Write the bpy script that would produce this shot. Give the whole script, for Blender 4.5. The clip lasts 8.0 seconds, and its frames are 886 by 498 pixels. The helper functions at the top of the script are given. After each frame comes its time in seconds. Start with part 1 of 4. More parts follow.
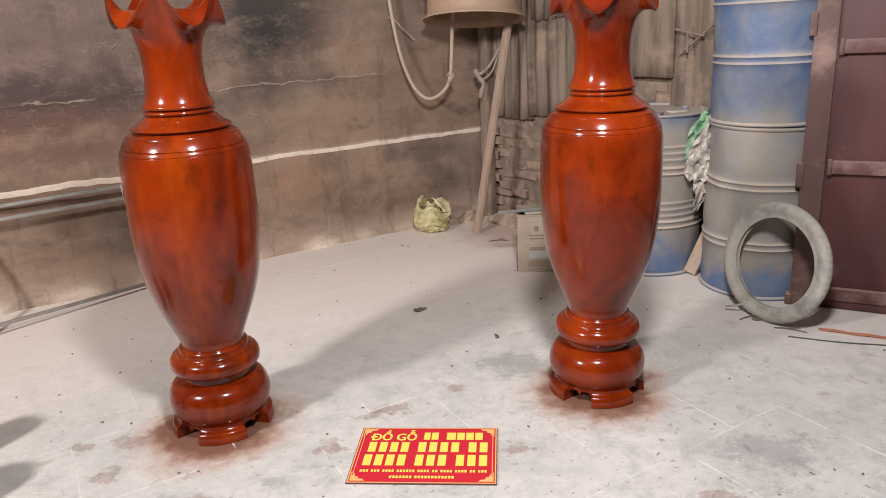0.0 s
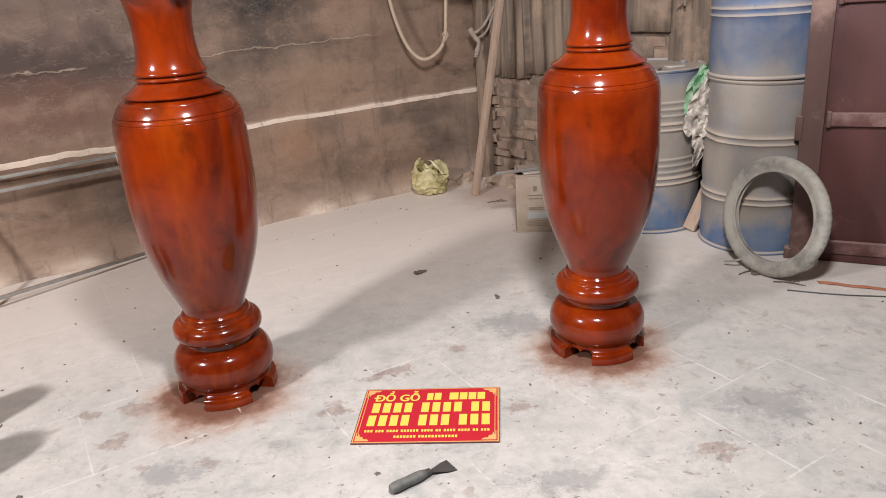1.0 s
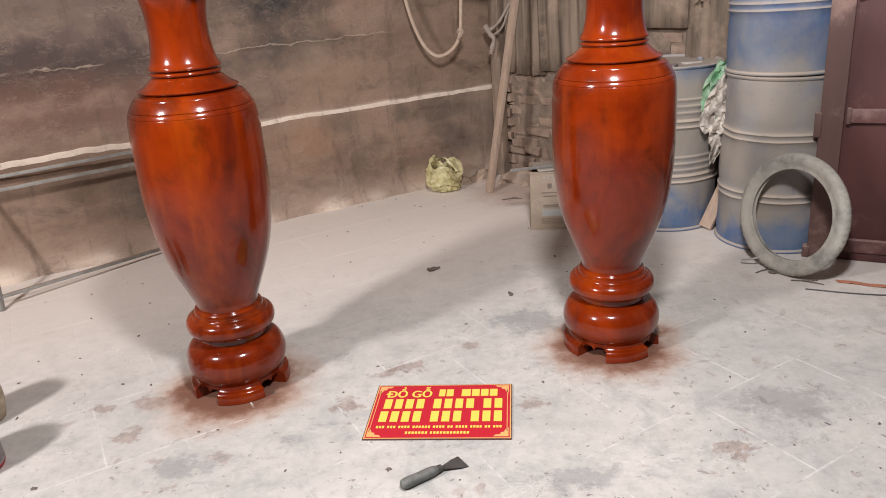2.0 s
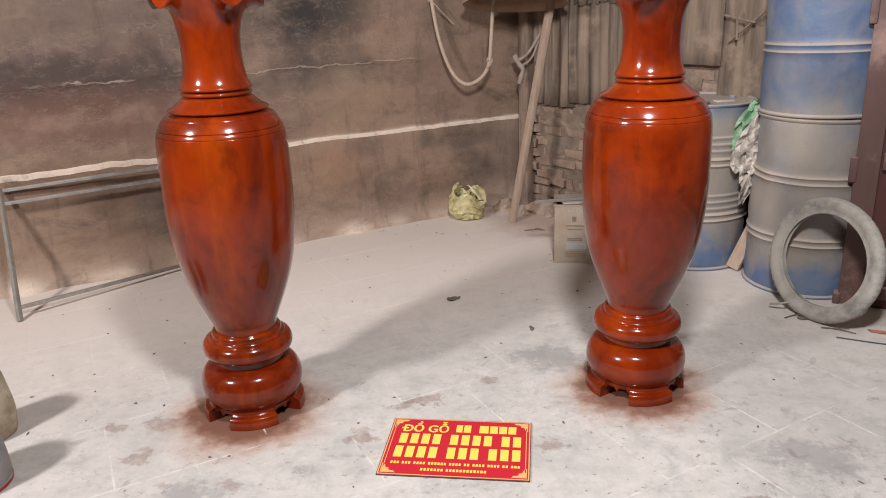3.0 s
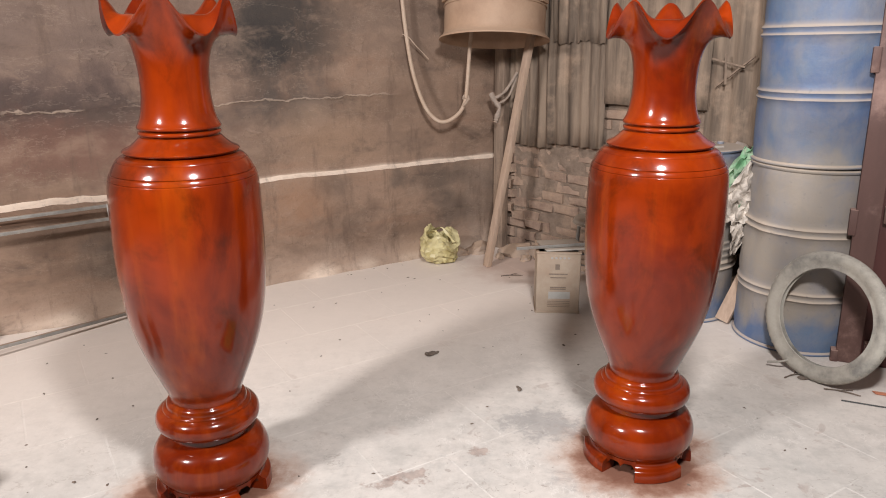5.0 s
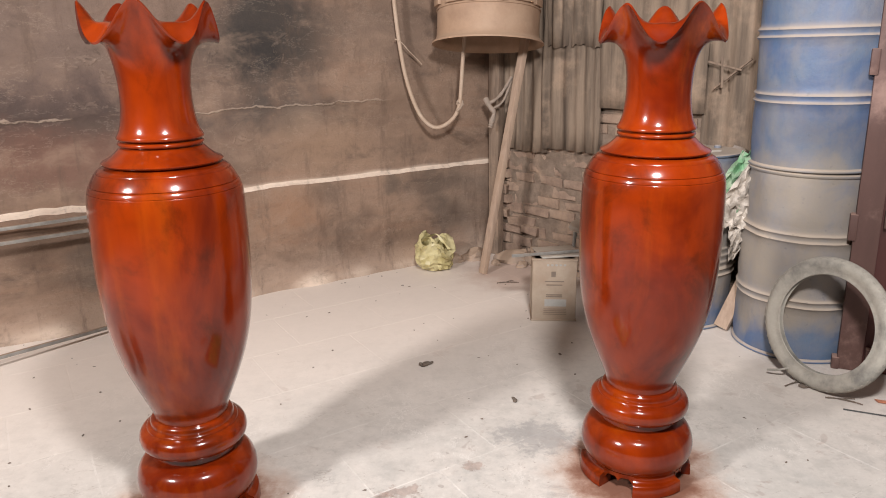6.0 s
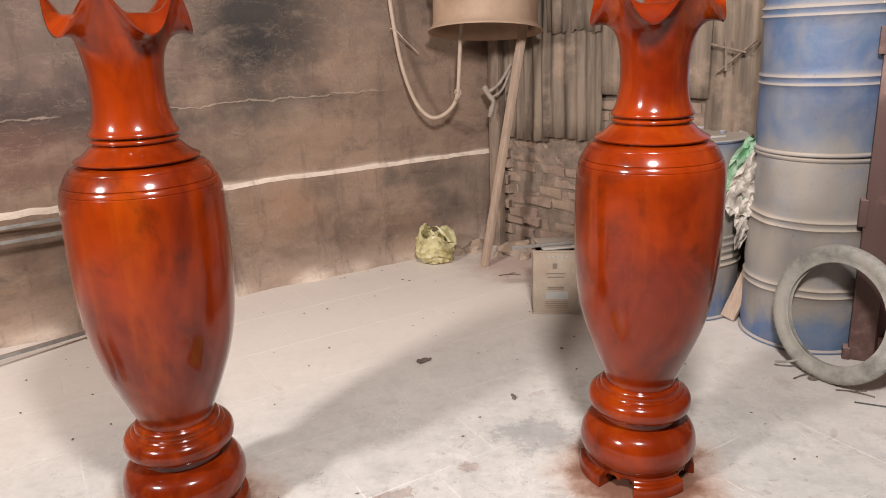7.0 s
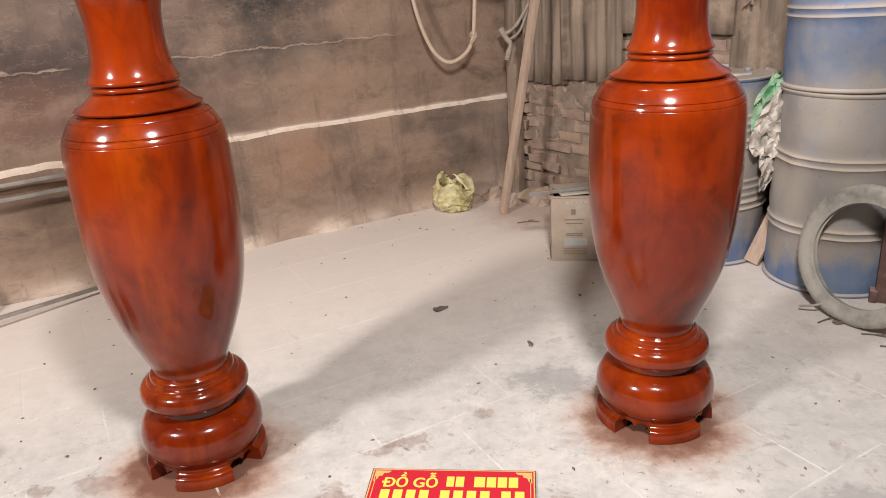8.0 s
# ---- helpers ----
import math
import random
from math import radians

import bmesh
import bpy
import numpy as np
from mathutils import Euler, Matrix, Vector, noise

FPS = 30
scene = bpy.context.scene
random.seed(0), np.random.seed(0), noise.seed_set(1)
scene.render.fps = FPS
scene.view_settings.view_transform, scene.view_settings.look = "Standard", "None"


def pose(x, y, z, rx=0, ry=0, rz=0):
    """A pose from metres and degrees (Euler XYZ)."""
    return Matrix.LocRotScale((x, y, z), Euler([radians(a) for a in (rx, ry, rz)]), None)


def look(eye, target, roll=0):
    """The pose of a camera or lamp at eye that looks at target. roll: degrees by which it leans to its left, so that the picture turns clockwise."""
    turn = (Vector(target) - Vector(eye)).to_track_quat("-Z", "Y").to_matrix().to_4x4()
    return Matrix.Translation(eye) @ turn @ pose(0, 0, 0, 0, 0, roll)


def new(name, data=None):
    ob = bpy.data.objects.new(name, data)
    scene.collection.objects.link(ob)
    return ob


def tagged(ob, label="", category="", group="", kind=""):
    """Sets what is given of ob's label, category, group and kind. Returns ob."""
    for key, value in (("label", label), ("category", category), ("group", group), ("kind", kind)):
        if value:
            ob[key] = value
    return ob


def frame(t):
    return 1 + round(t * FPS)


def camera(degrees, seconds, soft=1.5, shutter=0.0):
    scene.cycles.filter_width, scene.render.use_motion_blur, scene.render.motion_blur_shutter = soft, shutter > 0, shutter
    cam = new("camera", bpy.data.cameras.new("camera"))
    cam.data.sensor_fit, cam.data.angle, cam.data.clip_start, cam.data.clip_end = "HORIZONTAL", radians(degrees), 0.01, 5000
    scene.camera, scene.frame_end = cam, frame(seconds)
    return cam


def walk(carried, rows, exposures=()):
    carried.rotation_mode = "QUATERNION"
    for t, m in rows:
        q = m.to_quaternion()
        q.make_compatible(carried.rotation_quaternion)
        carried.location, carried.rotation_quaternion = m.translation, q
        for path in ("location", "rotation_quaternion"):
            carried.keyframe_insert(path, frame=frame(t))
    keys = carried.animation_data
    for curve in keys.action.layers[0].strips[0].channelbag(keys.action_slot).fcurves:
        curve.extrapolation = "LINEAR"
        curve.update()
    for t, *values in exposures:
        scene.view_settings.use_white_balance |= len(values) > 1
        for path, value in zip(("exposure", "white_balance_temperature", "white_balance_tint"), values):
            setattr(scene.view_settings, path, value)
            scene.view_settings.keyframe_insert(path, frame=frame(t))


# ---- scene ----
cam = camera(63.1, 8.0, 1.0)
PATH = [
    (0, (0.035, 0.074, 1.453), (0.016, 1.978, 0.842), -2.8),
    (0.5, (0.042, 0.087, 1.436), (0.03, 1.977, 0.781), -3.5),
    (1, (0.038, 0.074, 1.449), (0.014, 1.944, 0.741), -4.2),
    (2.3, (0.046, 0.081, 1.431), (-0.039, 1.95, 0.724), -4.0),
    (2.5, (0.046, 0.078, 1.441), (-0.053, 1.954, 0.755), -3.6),
    (3, (0.016, 0.133, 1.445), (-0.092, 2.024, 0.802), -2.3),
    (3.5, (-0.046, 0.236, 1.456), (-0.129, 2.138, 0.844), -1.4),
    (4, (-0.1, 0.314, 1.449), (-0.096, 2.217, 0.835), -0.7),
    (4.5, (-0.126, 0.364, 1.446), (-0.099, 2.264, 0.823), -0.3),
    (5, (-0.116, 0.411, 1.455), (-0.093, 2.33, 0.889), -0.5),
    (6.5, (-0.06, 0.511, 1.46), (-0.042, 2.432, 0.904), -1.4),
    (7, (-0.018, 0.558, 1.448), (-0.025, 2.472, 0.867), -2.2),
    (7.5, (0.017, 0.575, 1.445), (-0.027, 2.473, 0.815), -2.8),
    (8, (0.024, 0.596, 1.419), (-0.058, 2.465, 0.712), -3.8),
]
walk(cam, [(t, look(eye, target, roll)) for t, eye, target, roll in PATH],
     exposures=[(0.0, -0.03, 6270, 10), (2.5, -0.08, 6270, 10), (3.5, -0.08, 6280, 10), (4.5, 0.05, 6350, 10), (5.8, 0.19, 6480, 10), (8.0, 0.15, 6500, 10)])

# ---- light ----
world = bpy.data.worlds.new("world")
scene.world = world
world.use_nodes = True
world.node_tree.nodes["Background"].inputs[0].default_value = (1.0, 0.93, 0.85, 1)
world.node_tree.nodes["Background"].inputs[1].default_value = 0.004


def lamp(name, place, target, energy, size, colour):
    data = bpy.data.lights.new(name, "AREA")
    data.shape, data.size, data.energy, data.color = "DISK", size, energy, colour
    ob = new(name, data)
    ob.matrix_world = look(place, target)
    return ob


# a work lamp under the ceiling near the viewer, another farther off to the left
lamp("work_lamp_near", (0.27, 0.90, 2.62), (0.7, 4.0, 0.5), 117, 0.34, (1.0, 0.965, 0.96))
lamp("work_lamp_far", (-3.1, 0.15, 2.98), (0.3, 3.7, 0.2), 190, 0.48, (1.0, 0.95, 0.935))


# ---- material helpers ----
def nd(nt, kind, *values):
    n = nt.nodes.new(kind)
    for i, v in enumerate(values):
        if v is None:
            continue
        if isinstance(v, bpy.types.NodeSocket):
            nt.links.new(v, n.inputs[i])
        else:
            n.inputs[i].default_value = v
    return n


def rgb(c):
    return (c[0], c[1], c[2], 1)


def noise_of(nt, vec, scale, detail=4, rough=0.55, distort=0.0):
    n = nd(nt, "ShaderNodeTexNoise")
    if vec is not None:
        nt.links.new(vec, n.inputs["Vector"])
    n.inputs["Scale"].default_value = scale
    n.inputs["Detail"].default_value = detail
    n.inputs["Roughness"].default_value = rough
    n.inputs["Distortion"].default_value = distort
    return n.outputs[0]


def step(nt, x, lo, hi):
    n = nd(nt, "ShaderNodeMapRange", x, lo, hi)
    n.interpolation_type = "SMOOTHSTEP"
    return n.outputs[0]


def calc(nt, op, a, b=None):
    n = nt.nodes.new("ShaderNodeMath")
    n.operation = op
    n.use_clamp = False
    for i, v in enumerate((a, b)):
        if v is None:
            continue
        if isinstance(v, bpy.types.NodeSocket):
            nt.links.new(v, n.inputs[i])
        else:
            n.inputs[i].default_value = v
    return n.outputs[0]


def mix(nt, fac, a, b):
    n = nt.nodes.new("ShaderNodeMix")
    n.data_type = "RGBA"
    for i, v in ((0, fac), (6, a), (7, b)):
        if isinstance(v, bpy.types.NodeSocket):
            nt.links.new(v, n.inputs[i])
        else:
            n.inputs[i].default_value = v if i == 0 else rgb(v)
    return n.outputs[2]



def multiply(nt, vec, scale):
    n = nt.nodes.new("ShaderNodeVectorMath")
    n.operation = "MULTIPLY"
    nt.links.new(vec, n.inputs[0])
    n.inputs[1].default_value = scale
    return n.outputs[0]


def distance_to(nt, vec, place):
    n = nt.nodes.new("ShaderNodeVectorMath")
    n.operation = "DISTANCE"
    nt.links.new(vec, n.inputs[0])
    n.inputs[1].default_value = place
    return n.outputs["Value"]


def up(nt):
    g = nt.nodes.new("ShaderNodeNewGeometry")
    return nd(nt, "ShaderNodeSeparateXYZ", g.outputs["Normal"]).outputs[2]


class Mat:
    def __init__(self, name, rough=0.8, metal=0.0, coat=0.0):
        self.m = bpy.data.materials.new(name)
        self.m.use_nodes = True
        self.nt = self.m.node_tree
        self.b = self.nt.nodes["Principled BSDF"]
        self.b.inputs["Roughness"].default_value = rough
        self.b.inputs["Metallic"].default_value = metal
        self.b.inputs["Coat Weight"].default_value = coat
        self.b.inputs["Coat Roughness"].default_value = 0.04
        self.world = self.nt.nodes.new("ShaderNodeNewGeometry").outputs["Position"]
        self.local = self.nt.nodes.new("ShaderNodeTexCoord").outputs["Object"]
        self.random = self.nt.nodes.new("ShaderNodeObjectInfo").outputs["Random"]

    def colour(self, c):
        if isinstance(c, bpy.types.NodeSocket):
            self.nt.links.new(c, self.b.inputs["Base Color"])
        else:
            self.b.inputs["Base Color"].default_value = rgb(c)
        return self

    def rough(self, c):
        self.nt.links.new(c, self.b.inputs["Roughness"])
        return self

    def bump(self, height, strength=0.5, distance=0.01):
        n = self.nt.nodes.new("ShaderNodeBump")
        n.inputs["Strength"].default_value = strength
        n.inputs["Distance"].default_value = distance
        self.nt.links.new(height, n.inputs["Height"])
        self.nt.links.new(n.outputs[0], self.b.inputs["Normal"])
        return self


DUST = (0.43, 0.305, 0.215)


def dusty(name, base, second, dust=0.5, rough=0.85, scale=6.0, grain=(1, 1, 1), bump=0.4, metal=0.0, dust_colour=DUST, settled=0.9, relief=0.006):
    """A surface in two tones under a coat of pale workshop dust, thicker where it can settle."""
    k = Mat(name, rough, metal)
    nt = k.nt
    v = multiply(nt, k.local, grain)
    a = noise_of(nt, v, scale, 6, 0.65)
    c = mix(nt, step(nt, a, 0.35, 0.68), base, second)
    patch = step(nt, noise_of(nt, k.world, 3.1, 7, 0.7), 0.62 - 0.45 * dust, 0.78 - 0.3 * dust)
    settle = step(nt, up(nt), 0.25, 0.85)
    f = calc(nt, "MAXIMUM", calc(nt, "MULTIPLY", patch, min(1.0, 0.35 + dust * 0.7)), calc(nt, "MULTIPLY", settle, settled))
    c = mix(nt, f, c, dust_colour)
    fine = noise_of(nt, k.local, 90, 3, 0.6)
    c = mix(nt, calc(nt, "MULTIPLY", fine, 0.25), c, (base[0] * 0.5, base[1] * 0.5, base[2] * 0.5))
    k.colour(c)
    if bump:
        k.bump(calc(nt, "ADD", a, calc(nt, "MULTIPLY", fine, 0.3)), bump, relief)
    return k.m


# lacquered reddish hardwood
def lacquer():
    k = Mat("red_lacquered_wood", 0.3, 0.0, 1.0)
    nt = k.nt
    k.b.inputs["Coat Roughness"].default_value = 0.125
    k.b.inputs["Coat IOR"].default_value = 1.43
    k.b.inputs["Specular IOR Level"].default_value = 0.04
    grain = noise_of(nt, multiply(nt, k.local, (1, 1, 0.10)), 34, 8, 0.7, 0.5)
    figure = noise_of(nt, multiply(nt, k.world, (1, 1, 0.6)), 3.6, 5, 0.58, 0.5)
    cloud = noise_of(nt, multiply(nt, k.world, (1, 1, 0.75)), 4.3, 7, 0.66, 0.5)
    streak = noise_of(nt, multiply(nt, k.world, (1, 1, 0.12)), 9, 5, 0.62)
    c = mix(nt, step(nt, figure, 0.32, 0.68), (0.082, 0.0062, 0.0008), (0.210, 0.0222, 0.0010))
    c = mix(nt, calc(nt, "MULTIPLY", step(nt, streak, 0.50, 0.74), 0.48), c, (0.29, 0.050, 0.0018))
    c = mix(nt, calc(nt, "MULTIPLY", step(nt, cloud, 0.50, 0.66), 0.55), c, (0.028, 0.0055, 0.0016))
    c = mix(nt, calc(nt, "MULTIPLY", step(nt, grain, 0.45, 0.8), 0.22), c, (0.075, 0.006, 0.002))
    k.colour(c)
    k.bump(calc(nt, "ADD", calc(nt, "MULTIPLY", grain, 0.25), noise_of(nt, k.local, 11, 3, 0.5)), 0.075, 0.006)
    return k.m


VASE_LEFT, VASE_RIGHT = (-0.872, 2.555), (0.603, 2.695)


def floor_colour(k):
    """Worn cement tiles under sanding dust: grey wear, brown drips, pale scuffs, red overspray round the vases."""
    nt = k.nt
    w = k.world
    broad = noise_of(nt, w, 1.3, 5, 0.6, 0.3)
    c = mix(nt, step(nt, broad, 0.35, 0.7), (0.570, 0.528, 0.484), (0.472, 0.446, 0.412))
    mottled = noise_of(nt, w, 9, 8, 0.72)
    c = mix(nt, calc(nt, "MULTIPLY", step(nt, mottled, 0.40, 0.70), 0.62), c, (0.37, 0.35, 0.322))
    speckle = noise_of(nt, w, 26, 7, 0.72)
    c = mix(nt, calc(nt, "MULTIPLY", step(nt, speckle, 0.50, 0.70), 0.35), c, (0.30, 0.275, 0.25))
    c = mix(nt, calc(nt, "MULTIPLY", step(nt, speckle, 0.46, 0.32), 0.30), c, (0.66, 0.63, 0.585))
    xyz = nd(nt, "ShaderNodeSeparateXYZ", w)
    y = calc(nt, "ADD", xyz.outputs[1], calc(nt, "MULTIPLY", calc(nt, "ABSOLUTE", calc(nt, "SUBTRACT", xyz.outputs[0], 0.5)), 0.36))
    near = step(nt, calc(nt, "ADD", y, calc(nt, "MULTIPLY", broad, 1.2)), 4.2, 2.2)
    # bare grey cement where feet have worn the dust away
    wear = step(nt, noise_of(nt, w, 3.6, 9, 0.74, 0.5), 0.47, 0.66)
    c = mix(nt, calc(nt, "MULTIPLY", wear, calc(nt, "ADD", 0.08, calc(nt, "MULTIPLY", near, 0.62))), c, (0.27, 0.275, 0.265))
    # blue-black smears
    smear = step(nt, noise_of(nt, multiply(nt, w, (1.0, 1.7, 1)), 2.7, 10, 0.78, 0.4), 0.56, 0.68)
    c = mix(nt, calc(nt, "MULTIPLY", smear, calc(nt, "MULTIPLY", near, 0.75)), c, (0.125, 0.13, 0.145))
    # brown drips of stain, some in blots, some in specks
    zone = calc(nt, "MULTIPLY", step(nt, noise_of(nt, w, 1.7, 3, 0.5), 0.45, 0.58), calc(nt, "ADD", 0.45, calc(nt, "MULTIPLY", near, 0.55)))
    blot = step(nt, noise_of(nt, w, 8.5, 5, 0.60, 0.5), 0.600, 0.650)
    tone = mix(nt, step(nt, noise_of(nt, w, 24, 6, 0.7), 0.36, 0.66), (0.150, 0.098, 0.080), (0.34, 0.235, 0.190))
    c = mix(nt, calc(nt, "MULTIPLY", calc(nt, "MULTIPLY", blot, zone), 0.62), c, tone)
    # hair-fine dark scratches and trowel lines
    hair = calc(nt, "ABSOLUTE", calc(nt, "SUBTRACT", noise_of(nt, multiply(nt, w, (0.7, 1.2, 1)), 4.4, 5, 0.6, 0.3), 0.5))
    hair = calc(nt, "MULTIPLY", step(nt, hair, 0.007, 0.001), step(nt, noise_of(nt, w, 3.1, 3, 0.5), 0.54, 0.62))
    c = mix(nt, calc(nt, "MULTIPLY", hair, 0.4), c, (0.22, 0.18, 0.15))
    speck = step(nt, noise_of(nt, w, 30, 3, 0.6, 0.4), 0.655, 0.685)
    c = mix(nt, calc(nt, "MULTIPLY", calc(nt, "MULTIPLY", speck, calc(nt, "ADD", 0.25, near)), 0.6), c, (0.16, 0.12, 0.10))
    # pale scuffs and scrapes
    line = calc(nt, "ABSOLUTE", calc(nt, "SUBTRACT", noise_of(nt, multiply(nt, w, (1, 0.55, 1)), 3.3, 6, 0.7), 0.5))
    scuff = calc(nt, "MULTIPLY", step(nt, line, 0.010, 0.002), step(nt, noise_of(nt, w, 2.2, 3, 0.5), 0.5, 0.6))
    c = mix(nt, calc(nt, "MULTIPLY", scuff, 0.3), c, (0.72, 0.69, 0.65))
    # pinkish dust by the walls, made paler to stand in for lamp light there
    far = step(nt, y, 2.9, 4.6)
    c = mix(nt, calc(nt, "MULTIPLY", far, 0.8), c, (0.77, 0.67, 0.59))
    wob = noise_of(nt, w, 7, 6, 0.68)
    red = calc(nt, "ADD", distance_to(nt, w, (0.50, 4.95, 0)), calc(nt, "MULTIPLY", calc(nt, "SUBTRACT", wob, 0.5), 0.5))
    c = mix(nt, calc(nt, "MULTIPLY", step(nt, red, 0.55, 0.15), 0.6), c, (0.40, 0.25, 0.185))
    for (x, yy), lean, out in ((VASE_LEFT, (-0.01, -0.04), 0.38), (VASE_RIGHT, (0.0, -0.02), 0.36)):
        d = calc(nt, "ADD", distance_to(nt, w, (x + lean[0], yy + lean[1], 0)), calc(nt, "MULTIPLY", calc(nt, "SUBTRACT", wob, 0.5), 0.26))
        c = mix(nt, calc(nt, "MULTIPLY", step(nt, d, out, 0.17), 0.78), c, (0.35, 0.170, 0.092))
        c = mix(nt, calc(nt, "MULTIPLY", step(nt, d, 0.28, 0.16), 0.88), c, (0.125, 0.042, 0.022))
    # brown spills of stain and grey-blue scrapes where tools were put down
    s = calc(nt, "SUBTRACT", noise_of(nt, w, 10, 6, 0.65), 0.5)
    for cx, cy, r, stretch in ((-1.18, 2.42, 0.125, 2.2), (-1.20, 2.21, 0.085, 1.5), (-1.37, 2.40, 0.070, 2.2), (-0.19, 2.59, 0.085, 1.8), (-0.30, 2.53, 0.055, 1.6), (0.04, 2.73, 0.055, 2.0), (0.24, 2.27, 0.060, 1.3), (0.82, 1.97, 0.070, 1.4), (1.02, 1.96, 0.040, 1.8), (-0.42, 2.31, 0.065, 1.4), (1.44, 2.54, 0.050, 1.8)):
        d = calc(nt, "ADD", distance_to(nt, multiply(nt, w, (1.0, stretch, 0)), (cx, stretch * cy, 0)), calc(nt, "ADD", calc(nt, "MULTIPLY", s, 0.34), calc(nt, "MULTIPLY", calc(nt, "SUBTRACT", speckle, 0.5), 0.22)))
        c = mix(nt, calc(nt, "MULTIPLY", step(nt, d, 0.86 * r, 0.86 * r - 0.035), 0.55), c, tone)
    for cx, cy, r, stretch in ((-0.94, 2.02, 0.17, 2.4), (1.10, 2.19, 0.20, 1.5), (0.32, 1.86, 0.16, 2.0), (0.30, 2.92, 0.20, 1.4)):
        d = calc(nt, "ADD", distance_to(nt, multiply(nt, w, (1.0, stretch, 0)), (cx, stretch * cy, 0)), calc(nt, "ADD", calc(nt, "MULTIPLY", s, 0.55), calc(nt, "MULTIPLY", calc(nt, "SUBTRACT", speckle, 0.5), 0.5)))
        c = mix(nt, calc(nt, "MULTIPLY", step(nt, d, r, r - 0.12), 0.5), c, (0.190, 0.185, 0.185))
    return c, mottled


def floor_tile_material():
    k = Mat("worn_cement_tile", 0.62)
    c, m = floor_colour(k)
    nt = k.nt
    c = mix(nt, calc(nt, "MULTIPLY", k.random, 0.02), c, (0.42, 0.43, 0.40))
    k.colour(c)
    k.rough(calc(nt, "ADD", 0.48, calc(nt, "MULTIPLY", m, 0.35)))
    k.bump(calc(nt, "ADD", m, noise_of(nt, k.world, 70, 3, 0.6)), 0.12, 0.004)
    return k.m


def floor_joint_material():
    k = Mat("pale_mortar_joint", 0.9)
    c, m = floor_colour(k)
    nt = k.nt
    kept = step(nt, noise_of(nt, k.world, 2.6, 8, 0.75), 0.47, 0.58)
    grime = step(nt, noise_of(nt, k.world, 4.3, 6, 0.7), 0.58, 0.66)
    near = step(nt, nd(nt, "ShaderNodeSeparateXYZ", k.world).outputs[1], 3.4, 2.4)
    c = mix(nt, calc(nt, "MULTIPLY", calc(nt, "MULTIPLY", kept, near), 0.52), c, (0.68, 0.65, 0.605))
    k.colour(mix(nt, calc(nt, "MULTIPLY", grime, calc(nt, "MULTIPLY", near, 0.5)), c, (0.22, 0.21, 0.20)))
    k.bump(m, 0.2, 0.004)
    return k.m


